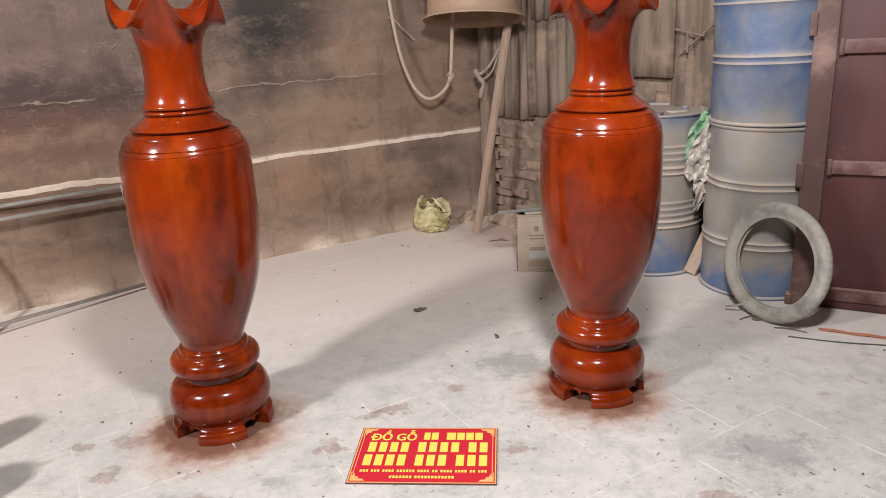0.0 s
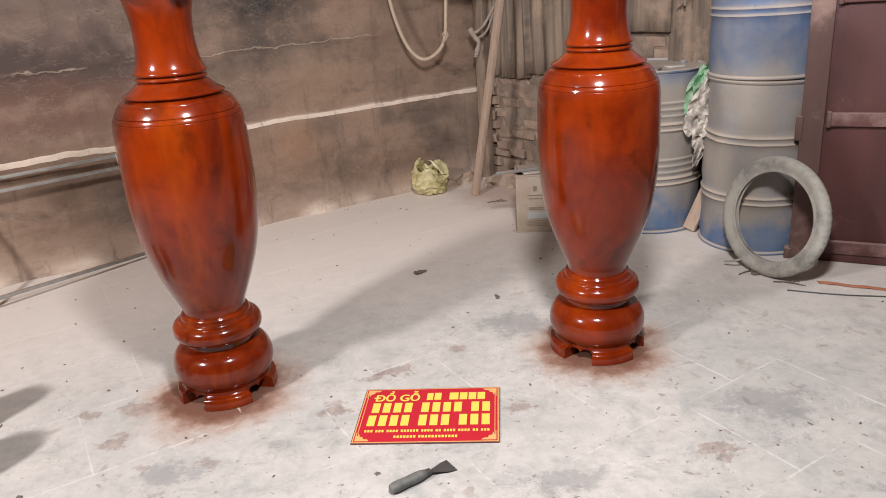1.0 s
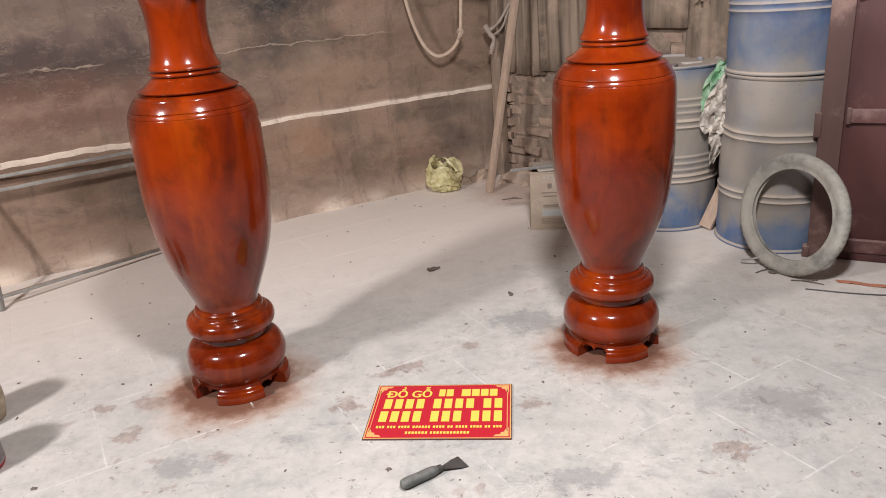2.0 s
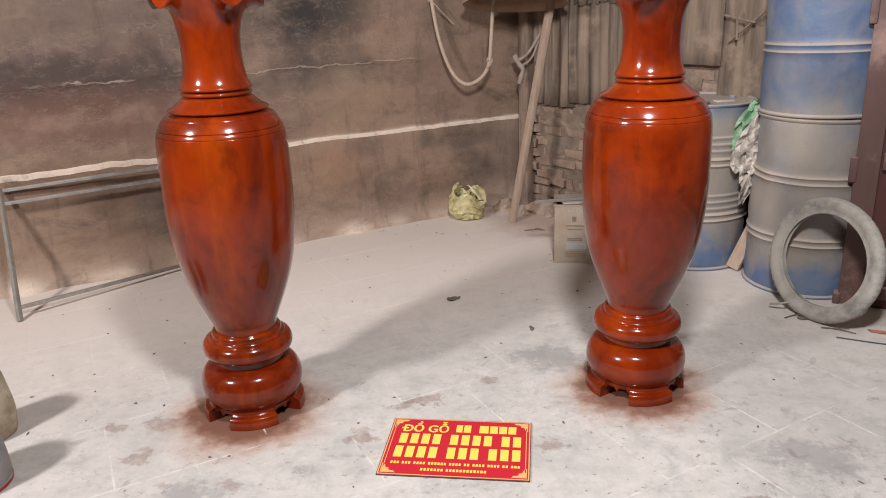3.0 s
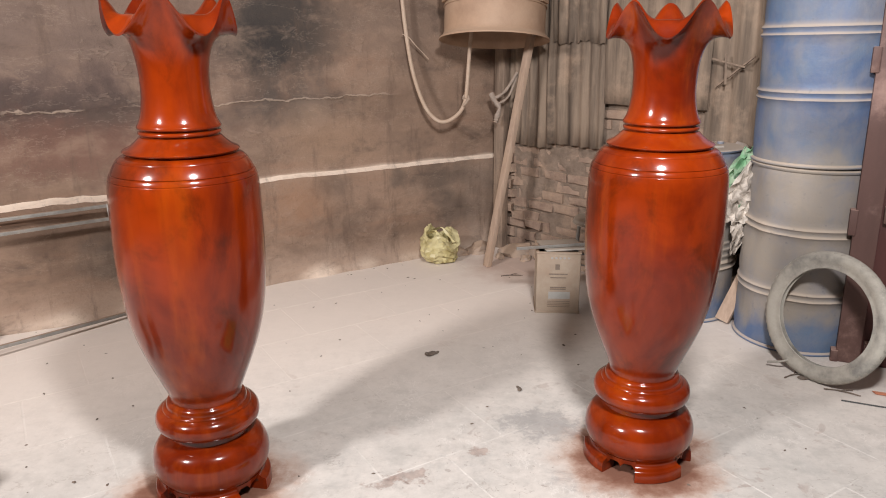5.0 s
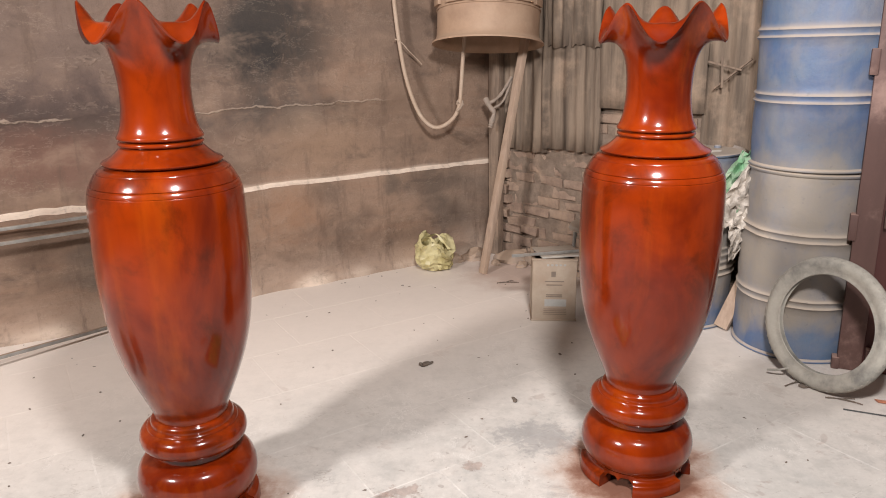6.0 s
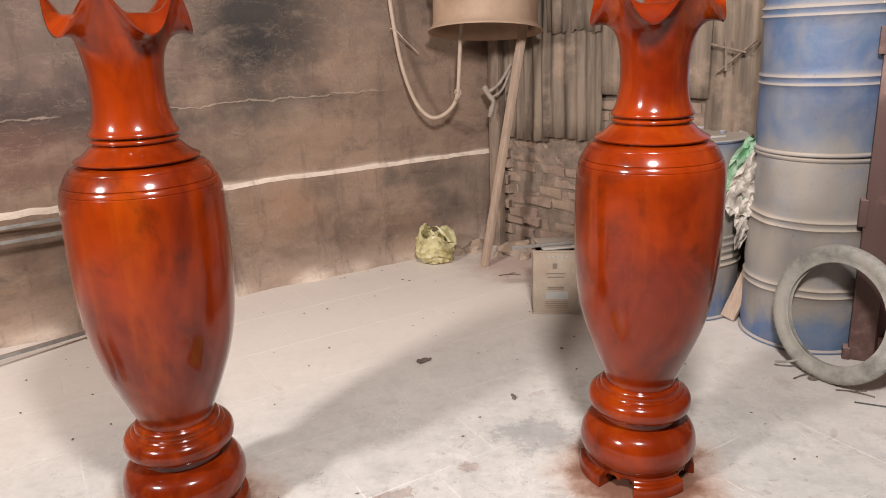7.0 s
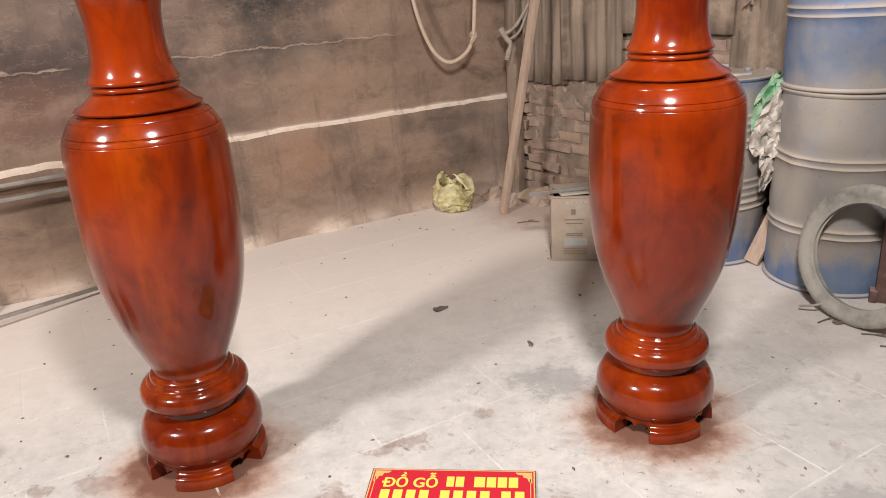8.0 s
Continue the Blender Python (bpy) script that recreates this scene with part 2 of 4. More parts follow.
def left_wall_material():
    k = Mat("smoke_stained_render", 0.9)
    nt, p = k.nt, k.local
    xyz = nd(nt, "ShaderNodeSeparateXYZ", p)
    s, z = xyz.outputs[0], xyz.outputs[2]
    broad = noise_of(nt, multiply(nt, p, (1, 1, 1.6)), 1.6, 6, 0.65, 0.4)
    c = mix(nt, step(nt, broad, 0.35, 0.7), (0.285, 0.190, 0.134), (0.160, 0.103, 0.072))
    streak = noise_of(nt, multiply(nt, p, (0.45, 1, 3.2)), 3.0, 6, 0.65, 0.5)
    c = mix(nt, calc(nt, "MULTIPLY", step(nt, streak, 0.5, 0.75), 0.55), c, (0.24, 0.135, 0.085))
    wob = calc(nt, "SUBTRACT", noise_of(nt, p, 3.0, 6, 0.65), 0.5)
    fine = calc(nt, "SUBTRACT", noise_of(nt, p, 14.0, 5, 0.65), 0.5)

    def patch(cs, cz, ks, kz, r0, r1, amount, tone, c):
        d = distance_to(nt, multiply(nt, p, (ks, 0, kz)), (cs * ks, 0, cz * kz))
        d = calc(nt, "ADD", d, calc(nt, "ADD", calc(nt, "MULTIPLY", wob, 0.75), calc(nt, "MULTIPLY", fine, 0.22)))
        return mix(nt, calc(nt, "MULTIPLY", step(nt, d, r1, r0), amount), c, tone)

    c = patch(2.2, 1.60, 0.45, 0.6, 0.15, 0.70, 0.52, (0.128, 0.088, 0.073), c)
    c = patch(3.3, 1.45, 0.42, 0.7, 0.12, 0.65, 0.50, (0.152, 0.110, 0.092), c)
    c = patch(1.56, 1.52, 1.0, 0.9, 0.14, 0.52, 0.95, (0.040, 0.034, 0.030), c)
    c = patch(1.66, 1.38, 1.5, 1.5, 0.02, 0.36, 0.85, (0.022, 0.019, 0.018), c)
    c = patch(2.95, 1.15, 0.30, 1.9, 0.06, 0.42, 0.92, (0.075, 0.050, 0.044), c)
    c = patch(2.75, 1.07, 0.45, 2.2, 0.10, 0.42, 0.80, (0.065, 0.044, 0.037), c)
    c = patch(1.75, 1.00, 0.9, 1.0, 0.08, 0.42, 0.42, (0.115, 0.080, 0.061), c)
    c = patch(2.3, 1.02, 0.5, 2.2, 0.02, 0.30, 0.6, (0.07, 0.055, 0.047), c)
    c = patch(2.85, 0.92, 0.35, 1.6, 0.07, 0.38, 0.72, (0.150, 0.075, 0.053), c)
    c = patch(1.35, 1.05, 0.7, 1.5, 0.02, 0.30, 0.55, (0.12, 0.10, 0.085), c)
    c = patch(0.60, 1.20, 0.7, 0.6, 0.15, 0.60, 0.4, (0.275, 0.185, 0.130), c)
    c = patch(0.75, 1.55, 0.9, 0.9, 0.05, 0.45, 0.5, (0.135, 0.098, 0.078), c)
    c = patch(1.50, 0.46, 0.9, 1.2, 0.02, 0.30, 0.60, (0.27, 0.142, 0.078), c)
    c = patch(1.30, 0.88, 0.7, 1.2, 0.04, 0.38, 0.45, (0.31, 0.200, 0.128), c)
    c = patch(1.62, 1.12, 2.2, 0.7, 0.02, 0.26, 0.55, (0.070, 0.056, 0.048), c)
    c = patch(0.80, 0.58, 1.6, 1.6, 0.0, 0.16, 0.6, (0.10, 0.08, 0.065), c)
    c = patch(2.55, 0.30, 0.6, 1.6, 0.02, 0.26, 0.55, (0.13, 0.105, 0.085), c)
    c = patch(0.25, 0.40, 0.9, 0.8, 0.05, 0.35, 0.4, (0.17, 0.14, 0.115), c)
    for cs, cz, r, tone in ((0.55, 0.54, 0.13, 0.6), (1.15, 0.30, 0.12, 0.45), (2.05, 0.44, 0.20, 0.5), (0.38, 0.30, 0.10, 0.4), (1.25, 0.56, 0.10, 0.5), (0.70, 0.80, 0.12, 0.35), (2.45, 0.50, 0.14, 0.5)):
        c = patch(cs, cz, 1.0, 1.3, 0.0, r + 0.12, tone, (0.085, 0.062, 0.048), c)
    # pale dust towards the foot and on every ledge
    low = step(nt, calc(nt, "ADD", z, calc(nt, "MULTIPLY", wob, 0.35)), 0.26, 0.02)
    c = mix(nt, calc(nt, "MULTIPLY", low, 0.45), c, (0.50, 0.38, 0.295))
    c = mix(nt, calc(nt, "MULTIPLY", step(nt, up(nt), 0.2, 0.6), 0.95), c, (0.78, 0.64, 0.52))
    # trowel marks, chips and pitting
    rub = noise_of(nt, multiply(nt, p, (0.75, 1, 1.4)), 4.2, 7, 0.66, 0.3)
    c = mix(nt, calc(nt, "MULTIPLY", step(nt, rub, 0.50, 0.72), 0.40), c, (0.335, 0.232, 0.168))
    c = mix(nt, calc(nt, "MULTIPLY", step(nt, rub, 0.48, 0.28), 0.62), c, (0.078, 0.054, 0.041))
    drip = noise_of(nt, multiply(nt, p, (2.2, 1, 0.35)), 4.5, 8, 0.72)
    c = mix(nt, calc(nt, "MULTIPLY", step(nt, drip, 0.52, 0.68), 0.50), c, (0.100, 0.066, 0.048))
    pits = noise_of(nt, p, 48, 6, 0.7)
    c = mix(nt, calc(nt, "MULTIPLY", step(nt, pits, 0.56, 0.70), 0.22), c, (0.09, 0.07, 0.055))
    # the torn edge of the upper coat of render, pale along its lip
    edge = calc(nt, "ADD", z, calc(nt, "ADD", calc(nt, "MULTIPLY", wob, 0.13), calc(nt, "MULTIPLY", fine, 0.03)))
    lip = calc(nt, "MULTIPLY", step(nt, calc(nt, "ABSOLUTE", calc(nt, "SUBTRACT", edge, 1.105)), 0.0075, 0.003), step(nt, noise_of(nt, p, 2.4, 3, 0.5), 0.44, 0.52))
    lip = calc(nt, "MULTIPLY", lip, step(nt, s, 0.75, 0.95))
    c = mix(nt, calc(nt, "MULTIPLY", lip, 0.5), c, (0.47, 0.365, 0.28))
    scratch = step(nt, calc(nt, "ABSOLUTE", calc(nt, "SUBTRACT", noise_of(nt, multiply(nt, p, (0.5, 1, 1.5)), 2.1, 7, 0.7), 0.5)), 0.006, 0.0015)
    c = mix(nt, calc(nt, "MULTIPLY", scratch, 0.16), c, (0.42, 0.33, 0.255))
    flake = step(nt, noise_of(nt, multiply(nt, p, (1, 1, 1.5)), 11, 5, 0.6, 0.8), 0.60, 0.63)
    flake = calc(nt, "MULTIPLY", flake, step(nt, noise_of(nt, p, 1.9, 3, 0.5), 0.48, 0.60))
    c = mix(nt, calc(nt, "MULTIPLY", flake, 0.13), c, (0.40, 0.29, 0.22))
    k.colour(c)
    h = calc(nt, "ADD", calc(nt, "MULTIPLY", rub, 1.2), calc(nt, "MULTIPLY", pits, 0.35))
    h = calc(nt, "ADD", h, calc(nt, "MULTIPLY", flake, 0.35))
    k.bump(calc(nt, "ADD", h, calc(nt, "MULTIPLY", lip, 0.6)), 0.6, 0.018)
    return k.m


def plain_wall_material():
    k = Mat("unseen_wall_grey_brown", 0.9)
    nt = k.nt
    n = noise_of(nt, k.world, 1.4, 6, 0.65)
    k.colour(mix(nt, n, (0.15, 0.125, 0.105), (0.10, 0.085, 0.072)))
    k.bump(noise_of(nt, k.world, 14, 5, 0.6), 0.3, 0.01)
    return k.m


def drum_material():
    k = Mat("dusty_blue_paint", 0.5)
    nt = k.nt
    a = noise_of(nt, k.local, 5, 6, 0.65)
    c = mix(nt, step(nt, a, 0.35, 0.7), (0.030, 0.090, 0.225), (0.060, 0.135, 0.250))
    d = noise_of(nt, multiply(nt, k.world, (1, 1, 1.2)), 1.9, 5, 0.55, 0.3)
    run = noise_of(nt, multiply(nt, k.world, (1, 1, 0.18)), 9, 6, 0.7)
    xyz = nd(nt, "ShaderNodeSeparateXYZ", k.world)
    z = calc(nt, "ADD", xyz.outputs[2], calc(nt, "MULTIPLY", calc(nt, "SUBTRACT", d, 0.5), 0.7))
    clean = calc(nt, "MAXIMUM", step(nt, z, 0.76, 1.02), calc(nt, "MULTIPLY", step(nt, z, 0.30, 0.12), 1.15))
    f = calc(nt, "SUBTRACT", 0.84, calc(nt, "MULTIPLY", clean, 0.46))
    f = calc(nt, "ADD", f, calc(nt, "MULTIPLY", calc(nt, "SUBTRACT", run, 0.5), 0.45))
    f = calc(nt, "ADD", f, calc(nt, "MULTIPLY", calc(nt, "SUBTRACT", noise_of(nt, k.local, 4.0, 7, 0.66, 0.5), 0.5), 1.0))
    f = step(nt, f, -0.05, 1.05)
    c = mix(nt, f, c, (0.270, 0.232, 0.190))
    c = mix(nt, calc(nt, "MULTIPLY", step(nt, up(nt), 0.15, 0.65), 0.8), c, (0.47, 0.385, 0.305))
    c = mix(nt, calc(nt, "MULTIPLY", step(nt, noise_of(nt, k.local, 40, 4, 0.6), 0.62, 0.72), 0.3), c, (0.08, 0.09, 0.11))
    k.colour(c)
    k.rough(calc(nt, "ADD", 0.45, calc(nt, "MULTIPLY", f, 0.45)))
    k.bump(calc(nt, "ADD", noise_of(nt, k.local, 4, 4, 0.5), calc(nt, "MULTIPLY", noise_of(nt, k.local, 26, 6, 0.7), 0.15)), 0.5, 0.03)
    return k.m


LACQUER = lacquer()
TILE = floor_tile_material()
JOINT = floor_joint_material()
WALL = left_wall_material()
PLAIN = plain_wall_material()
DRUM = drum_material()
BRICK = dusty("dusty_brick", (0.34, 0.245, 0.185), (0.23, 0.155, 0.115), 0.45, 0.95, 7.0, bump=0.9, relief=0.02)
MORTAR = dusty("grey_mortar", (0.25, 0.185, 0.14), (0.15, 0.11, 0.082), 0.35, 0.95, 12.0, bump=0.8, relief=0.02)
SHEET = dusty("dusty_fibre_cement_sheet", (0.255, 0.19, 0.138), (0.095, 0.070, 0.052), 0.25, 0.9, 4.0, (3.2, 1, 0.28), bump=0.5)
TIMBER = dusty("dusty_timber", (0.44, 0.32, 0.24), (0.34, 0.24, 0.175), 0.5, 0.85, 8.0, (6, 6, 0.5), bump=0.4)
SPLINTER = dusty("dusty_splintered_wood", (0.26, 0.19, 0.14), (0.16, 0.115, 0.085), 0.35, 0.9, 9.0, (6, 6, 0.5), bump=0.5, settled=0.5)
MAROON = dusty("maroon_primed_wood", (0.085, 0.025, 0.021), (0.060, 0.018, 0.016), 0.1, 0.6, 5.0, (1, 1, 0.3), bump=0.15, dust_colour=(0.30, 0.18, 0.155))
RAIL = dusty("dusty_maroon_rail", (0.105, 0.040, 0.035), (0.075, 0.028, 0.025), 0.3, 0.6, 6.0, (0.4, 1, 1), bump=0.15, dust_colour=(0.36, 0.235, 0.20))
BROWN = dusty("brown_primed_wood", (0.118, 0.060, 0.049), (0.090, 0.046, 0.038), 0.2, 0.65, 5.0, (1, 1, 0.3), bump=0.15, dust_colour=(0.42, 0.27, 0.22))
RUBBER = dusty("dusty_grey_rubber", (0.34, 0.32, 0.275), (0.13, 0.125, 0.115), 0.55, 0.85, 7.0, bump=0.4, dust_colour=(0.47, 0.43, 0.365), settled=0.45)
BAG = dusty("yellow_plastic_film", (0.64, 0.57, 0.31), (0.40, 0.33, 0.13), 0.12, 0.4, 9.0, bump=0.3, dust_colour=(0.58, 0.50, 0.33), settled=0.25)
TUB = dusty("dusty_cream_sheet_metal", (0.40, 0.26, 0.17), (0.30, 0.19, 0.125), 0.5, 0.7, 5.0, bump=0.15, dust_colour=(0.42, 0.29, 0.20))
HOSE = dusty("dusty_cream_hose", (0.50, 0.39, 0.30), (0.42, 0.31, 0.23), 0.5, 0.7, 20.0, bump=0.2)
STEEL = dusty("dull_galvanised_steel", (0.36, 0.345, 0.32), (0.26, 0.25, 0.23), 0.2, 0.5, 20.0, bump=0.2, metal=0.4)
TIN = dusty("dusty_printed_tin", (0.50, 0.41, 0.32), (0.42, 0.33, 0.25), 0.45, 0.6, 8.0, bump=0.15)
PRINT = dusty("faded_dark_print", (0.27, 0.215, 0.17), (0.23, 0.18, 0.14), 0.2, 0.7, 30.0, bump=0)
PALE = dusty("faded_pale_print", (0.50, 0.49, 0.46), (0.44, 0.43, 0.40), 0.2, 0.7, 30.0, bump=0)
# the dark second tone is soil and also shade painted for the folds
CLOTH = dusty("soiled_fold_shaded_cloth", (0.66, 0.60, 0.53), (0.20, 0.165, 0.135), 0.1, 0.9, 12.0, bump=0.4, dust_colour=(0.50, 0.43, 0.36), settled=0.2)
GREEN = dusty("faded_green_cloth", (0.16, 0.36, 0.19), (0.38, 0.48, 0.36), 0.15, 0.9, 14.0, bump=0.3, settled=0.2)
RAG = dusty("grey_brown_rag", (0.36, 0.29, 0.24), (0.26, 0.21, 0.17), 0.4, 0.95, 16.0, bump=0.4, settled=0.5)
WHITE = dusty("dusty_white_plastic", (0.56, 0.53, 0.47), (0.48, 0.44, 0.39), 0.3, 0.5, 8.0, bump=0.1, settled=0.5)
IRON = dusty("dark_tool_steel", (0.09, 0.095, 0.095), (0.06, 0.062, 0.062), 0.1, 0.45, 25.0, bump=0.2, metal=0.4, settled=0.1)
GRIP = dusty("grey_painted_handle", (0.14, 0.148, 0.142), (0.07, 0.075, 0.074), 0.38, 0.6, 25.0, bump=0.3, settled=0.12)
DEBRIS = dusty("dark_shavings", (0.12, 0.095, 0.075), (0.17, 0.12, 0.09), 0.1, 0.9, 20.0, bump=0, dust_colour=(0.25, 0.2, 0.17), settled=0.1)
RUBBLE = dusty("pinkish_rubble", (0.40, 0.31, 0.25), (0.30, 0.23, 0.18), 0.5, 0.95, 9.0, bump=0.8)
ORANGE = dusty("orange_strap", (0.50, 0.17, 0.085), (0.40, 0.13, 0.07), 0.2, 0.7, 12.0, bump=0.1, settled=0.2)
SACK = dusty("beige_sack_paper", (0.52, 0.45, 0.33), (0.24, 0.17, 0.11), 0.2, 0.8, 9.0, bump=0.4, settled=0.3)
BUCKET = dusty("dusty_grey_plastic", (0.24, 0.24, 0.255), (0.15, 0.15, 0.165), 0.35, 0.6, 9.0, bump=0.1, settled=0.5)
UNSEEN_CEILING = dusty("unseen_ceiling_dark", (0.15, 0.13, 0.115), (0.11, 0.095, 0.085), 0.1, 0.9, 3.0, bump=0.2)


def painted(name, c, rough=0.35):
    k = Mat(name, rough)
    n = noise_of(k.nt, k.world, 60, 4, 0.6)
    k.colour(mix(k.nt, calc(k.nt, "MULTIPLY", n, 0.25), c, (c[0] * 0.7 + 0.05, c[1] * 0.7 + 0.04, c[2] * 0.7 + 0.035)))
    return k.m


RED = painted("red_sign_print", (0.50, 0.012, 0.028))
DEEP_RED = painted("dark_red_print", (0.30, 0.008, 0.018))
YELLOW = painted("yellow_print", (0.80, 0.62, 0.10))
GOLD = painted("gold_print", (0.72, 0.40, 0.14))
EDGE = painted("dark_board_edge", (0.10, 0.03, 0.03), 0.7)


# ---- mesh helpers ----
def thing(name, label, category, place=(0, 0, 0), turn=0.0, group="", kind=""):
    ob = new(name)
    ob.empty_display_size = 0.1
    ob.matrix_world = pose(*place, 0, 0, turn)
    return tagged(ob, label, category, group, kind)


def meshed(name, bm, material, smooth=35):
    me = bpy.data.meshes.new(name)
    bmesh.ops.recalc_face_normals(bm, faces=bm.faces)
    bm.to_mesh(me)
    bm.free()
    if smooth:
        me.polygons.foreach_set("use_smooth", [True] * len(me.polygons))
        me.set_sharp_from_angle(angle=radians(smooth))
    me.materials.append(material)
    return me


def part(name, bm, material, parent, label="", smooth=35):
    ob = new(name, meshed(name, bm, material, smooth))
    ob.parent = parent
    return tagged(ob, label)


def single(name, bm, material, label, category, m=None, kind="", group="", smooth=35):
    ob = new(name, meshed(name, bm, material, smooth))
    if m is not None:
        ob.matrix_world = m
    return tagged(ob, label, category, group, kind)


def box(bm, size, m=None, bevel=0.0):
    made = bmesh.ops.create_cube(bm, size=1.0, matrix=(m or Matrix()) @ Matrix.Diagonal((*size, 1)))
    if bevel:
        edges = {e for v in made["verts"] for e in v.link_edges}
        bmesh.ops.bevel(bm, geom=list(edges), offset=bevel, segments=2, affect="EDGES", profile=0.6)
    return bm


def lathe(profile, seg=64, bm=None, m=None):
    """Turns (radius, height) pairs round z."""
    bm = bm or bmesh.new()
    m = m or Matrix()
    rings = []
    for r, z in profile:
        if r < 1e-5:
            rings.append([bm.verts.new(m @ Vector((0, 0, z)))])
        else:
            rings.append([bm.verts.new(m @ Vector((r * math.cos(a), r * math.sin(a), z))) for a in (2 * math.pi * i / seg for i in range(seg))])
    for a, b in zip(rings, rings[1:]):
        for i in range(seg):
            j = (i + 1) % seg
            if len(a) == 1 and len(b) == 1:
                continue
            if len(a) == 1:
                bm.faces.new((a[0], b[i], b[j]))
            elif len(b) == 1:
                bm.faces.new((a[i], a[j], b[0]))
            else:
                bm.faces.new((a[i], a[j], b[j], b[i]))
    return bm


def tube(points, radius, seg=10, bm=None, close=False, wobble=0.0):
    """A round tube through points, smoothed."""
    bm = bm or bmesh.new()
    pts = [Vector(p) for p in points]
    for _ in range(2):
        fine = [pts[0]]
        for a, b in zip(pts, pts[1:]):
            fine += [a * 0.75 + b * 0.25, a * 0.25 + b * 0.75]
        pts = fine + [pts[-1]]
    rings = []
    side = Vector((0.3, 0.2, 0.9))
    for i, p in enumerate(pts):
        d = (pts[min(i + 1, len(pts) - 1)] - pts[max(i - 1, 0)]).normalized()
        side = (side - d * side.dot(d)).normalized()
        other = d.cross(side)
        r = radius * (1 + wobble * random.uniform(-1, 1))
        rings.append([bm.verts.new(p + r * (math.cos(a) * side + math.sin(a) * other)) for a in (2 * math.pi * k / seg for k in range(seg))])
    for a, b in zip(rings, rings[1:]):
        for k in range(seg):
            bm.faces.new((a[k], a[(k + 1) % seg], b[(k + 1) % seg], b[k]))
    bm.faces.new(rings[0])
    bm.faces.new(rings[-1])
    return bm


def along(a, b):
    """A pose at the middle of a and b whose z points from a to b, and the length."""
    a, b = Vector(a), Vector(b)
    q = (b - a).to_track_quat("Z", "Y").to_matrix().to_4x4()
    return Matrix.Translation((a + b) / 2) @ q, (b - a).length


def beam(bm, a, b, w, d, bevel=0.003, spin=0.0):
    m, length = along(a, b)
    return box(bm, (w, d, length), m @ pose(0, 0, 0, 0, 0, spin), bevel)


def spline(points, n=8):
    """Points on a smooth curve through the given pairs."""
    out = []
    pts = [points[0], *points, points[-1]]
    for i in range(1, len(pts) - 2):
        p0, p1, p2, p3 = (Vector(q) for q in pts[i - 1:i + 3])
        for k in range(n):
            t = k / n
            out.append(tuple(0.5 * ((2 * p1) + (p2 - p0) * t + (2 * p0 - 5 * p1 + 4 * p2 - p3) * t * t + (3 * p1 - p0 - 3 * p2 + p3) * t ** 3)))
    return out + [tuple(points[-1])]


# ---- walls, floor, ceiling ----
CORNER = (0.34, 5.525)
LEFT_TURN, BACK_TURN = 210.1, -46.0


def left_wall():
    """Rough render over a thicker plinth with a worn ledge; x runs from the corner along the wall, y towards the room."""
    bm = bmesh.new()
    n, length = 220, 5.6
    heights = [0.0, 0.03, 0.08, 0.15, 0.23, 0.31, 0.39, 0.47, 0.54, 0.59, 0.617, 0.632, 0.641, 0.645, 0.648, 0.655, 0.70, 0.78, 0.86, 0.94, 1.02, 1.07, 1.095, 1.105, 1.115, 1.14, 1.22, 1.32, 1.44, 1.58, 1.74, 1.95, 2.3, 2.8, 3.3]
    rows = []
    for i in range(n + 1):
        s = -0.1 + length * i / n
        col = []
        drop = 0.010 * noise.noise((s * 3.0, 7, 0)) + 0.006 * noise.noise((s * 14.0, 3, 0))
        for z in heights:
            y = 0.012 * noise.noise((s * 1.3, z * 1.8, 2)) + 0.006 * noise.noise((s * 6, z * 7, 5))
            if z < 0.66:
                t = max(0.0, min(1.0, (0.652 - z) / 0.02))
                y += (0.030 + 0.036 * max(0.0, min(1.0, s - 1.7)) + 0.012 * noise.noise((s * 5, 1, 4))) * t + 0.010 * (0.6 - z)
                if z < 0.1:
                    y += (0.1 - z) * (0.35 + 0.5 * noise.noise((s * 4, 2, 9)))
            # a shallow ridge where the upper coat of render ends
            ridge = 0.010 * max(0.0, 0.5 + noise.noise((s * 2.2, 11, 1)))
            zz = z + (drop if 0.5 < z < 0.7 else 0)
            if 1.10 <= z < 1.2 and s > 0.7:
                y += ridge
            if 1.05 < z < 1.16:
                zz += 0.035 * noise.noise((s * 1.7, 5, 5)) + 0.012 * noise.noise((s * 9, 5, 2))
            col.append(bm.verts.new((s, y, zz)))
        rows.append(col)
    for a, b in zip(rows, rows[1:]):
        for k in range(len(heights) - 1):
            bm.faces.new((a[k], b[k], b[k + 1], a[k + 1]))
    back = [(bm.verts.new((-0.1, -0.2, 0)), bm.verts.new((-0.1, -0.2, 3.3))), (bm.verts.new((length - 0.1, -0.2, 0)), bm.verts.new((length - 0.1, -0.2, 3.3)))]
    bm.faces.new((back[0][0], back[1][0], back[1][1], back[0][1]))
    bm.faces.new((rows[0][-1], rows[-1][-1], back[1][1], back[0][1]))
    return single("wall_left", bm, WALL, "smoke-stained rendered wall with a dusty ledge", "wall", pose(*CORNER, 0, 0, 0, LEFT_TURN), "structure", smooth=50)


wall_left = left_wall()


def slab(name, a, b, z0, z1, thick, material, label):
    """A plain wall from a to b; its thickness lies to the left of that way."""
    bm = bmesh.new()
    d = Vector((b[0] - a[0], b[1] - a[1], 0))
    turn = math.degrees(math.atan2(d.y, d.x))
    box(bm, (d.length, thick, z1 - z0), pose(d.length / 2, thick / 2, (z0 + z1) / 2))
    return single(name, bm, material, label, "wall", pose(a[0], a[1], 0, 0, 0, turn), "structure")


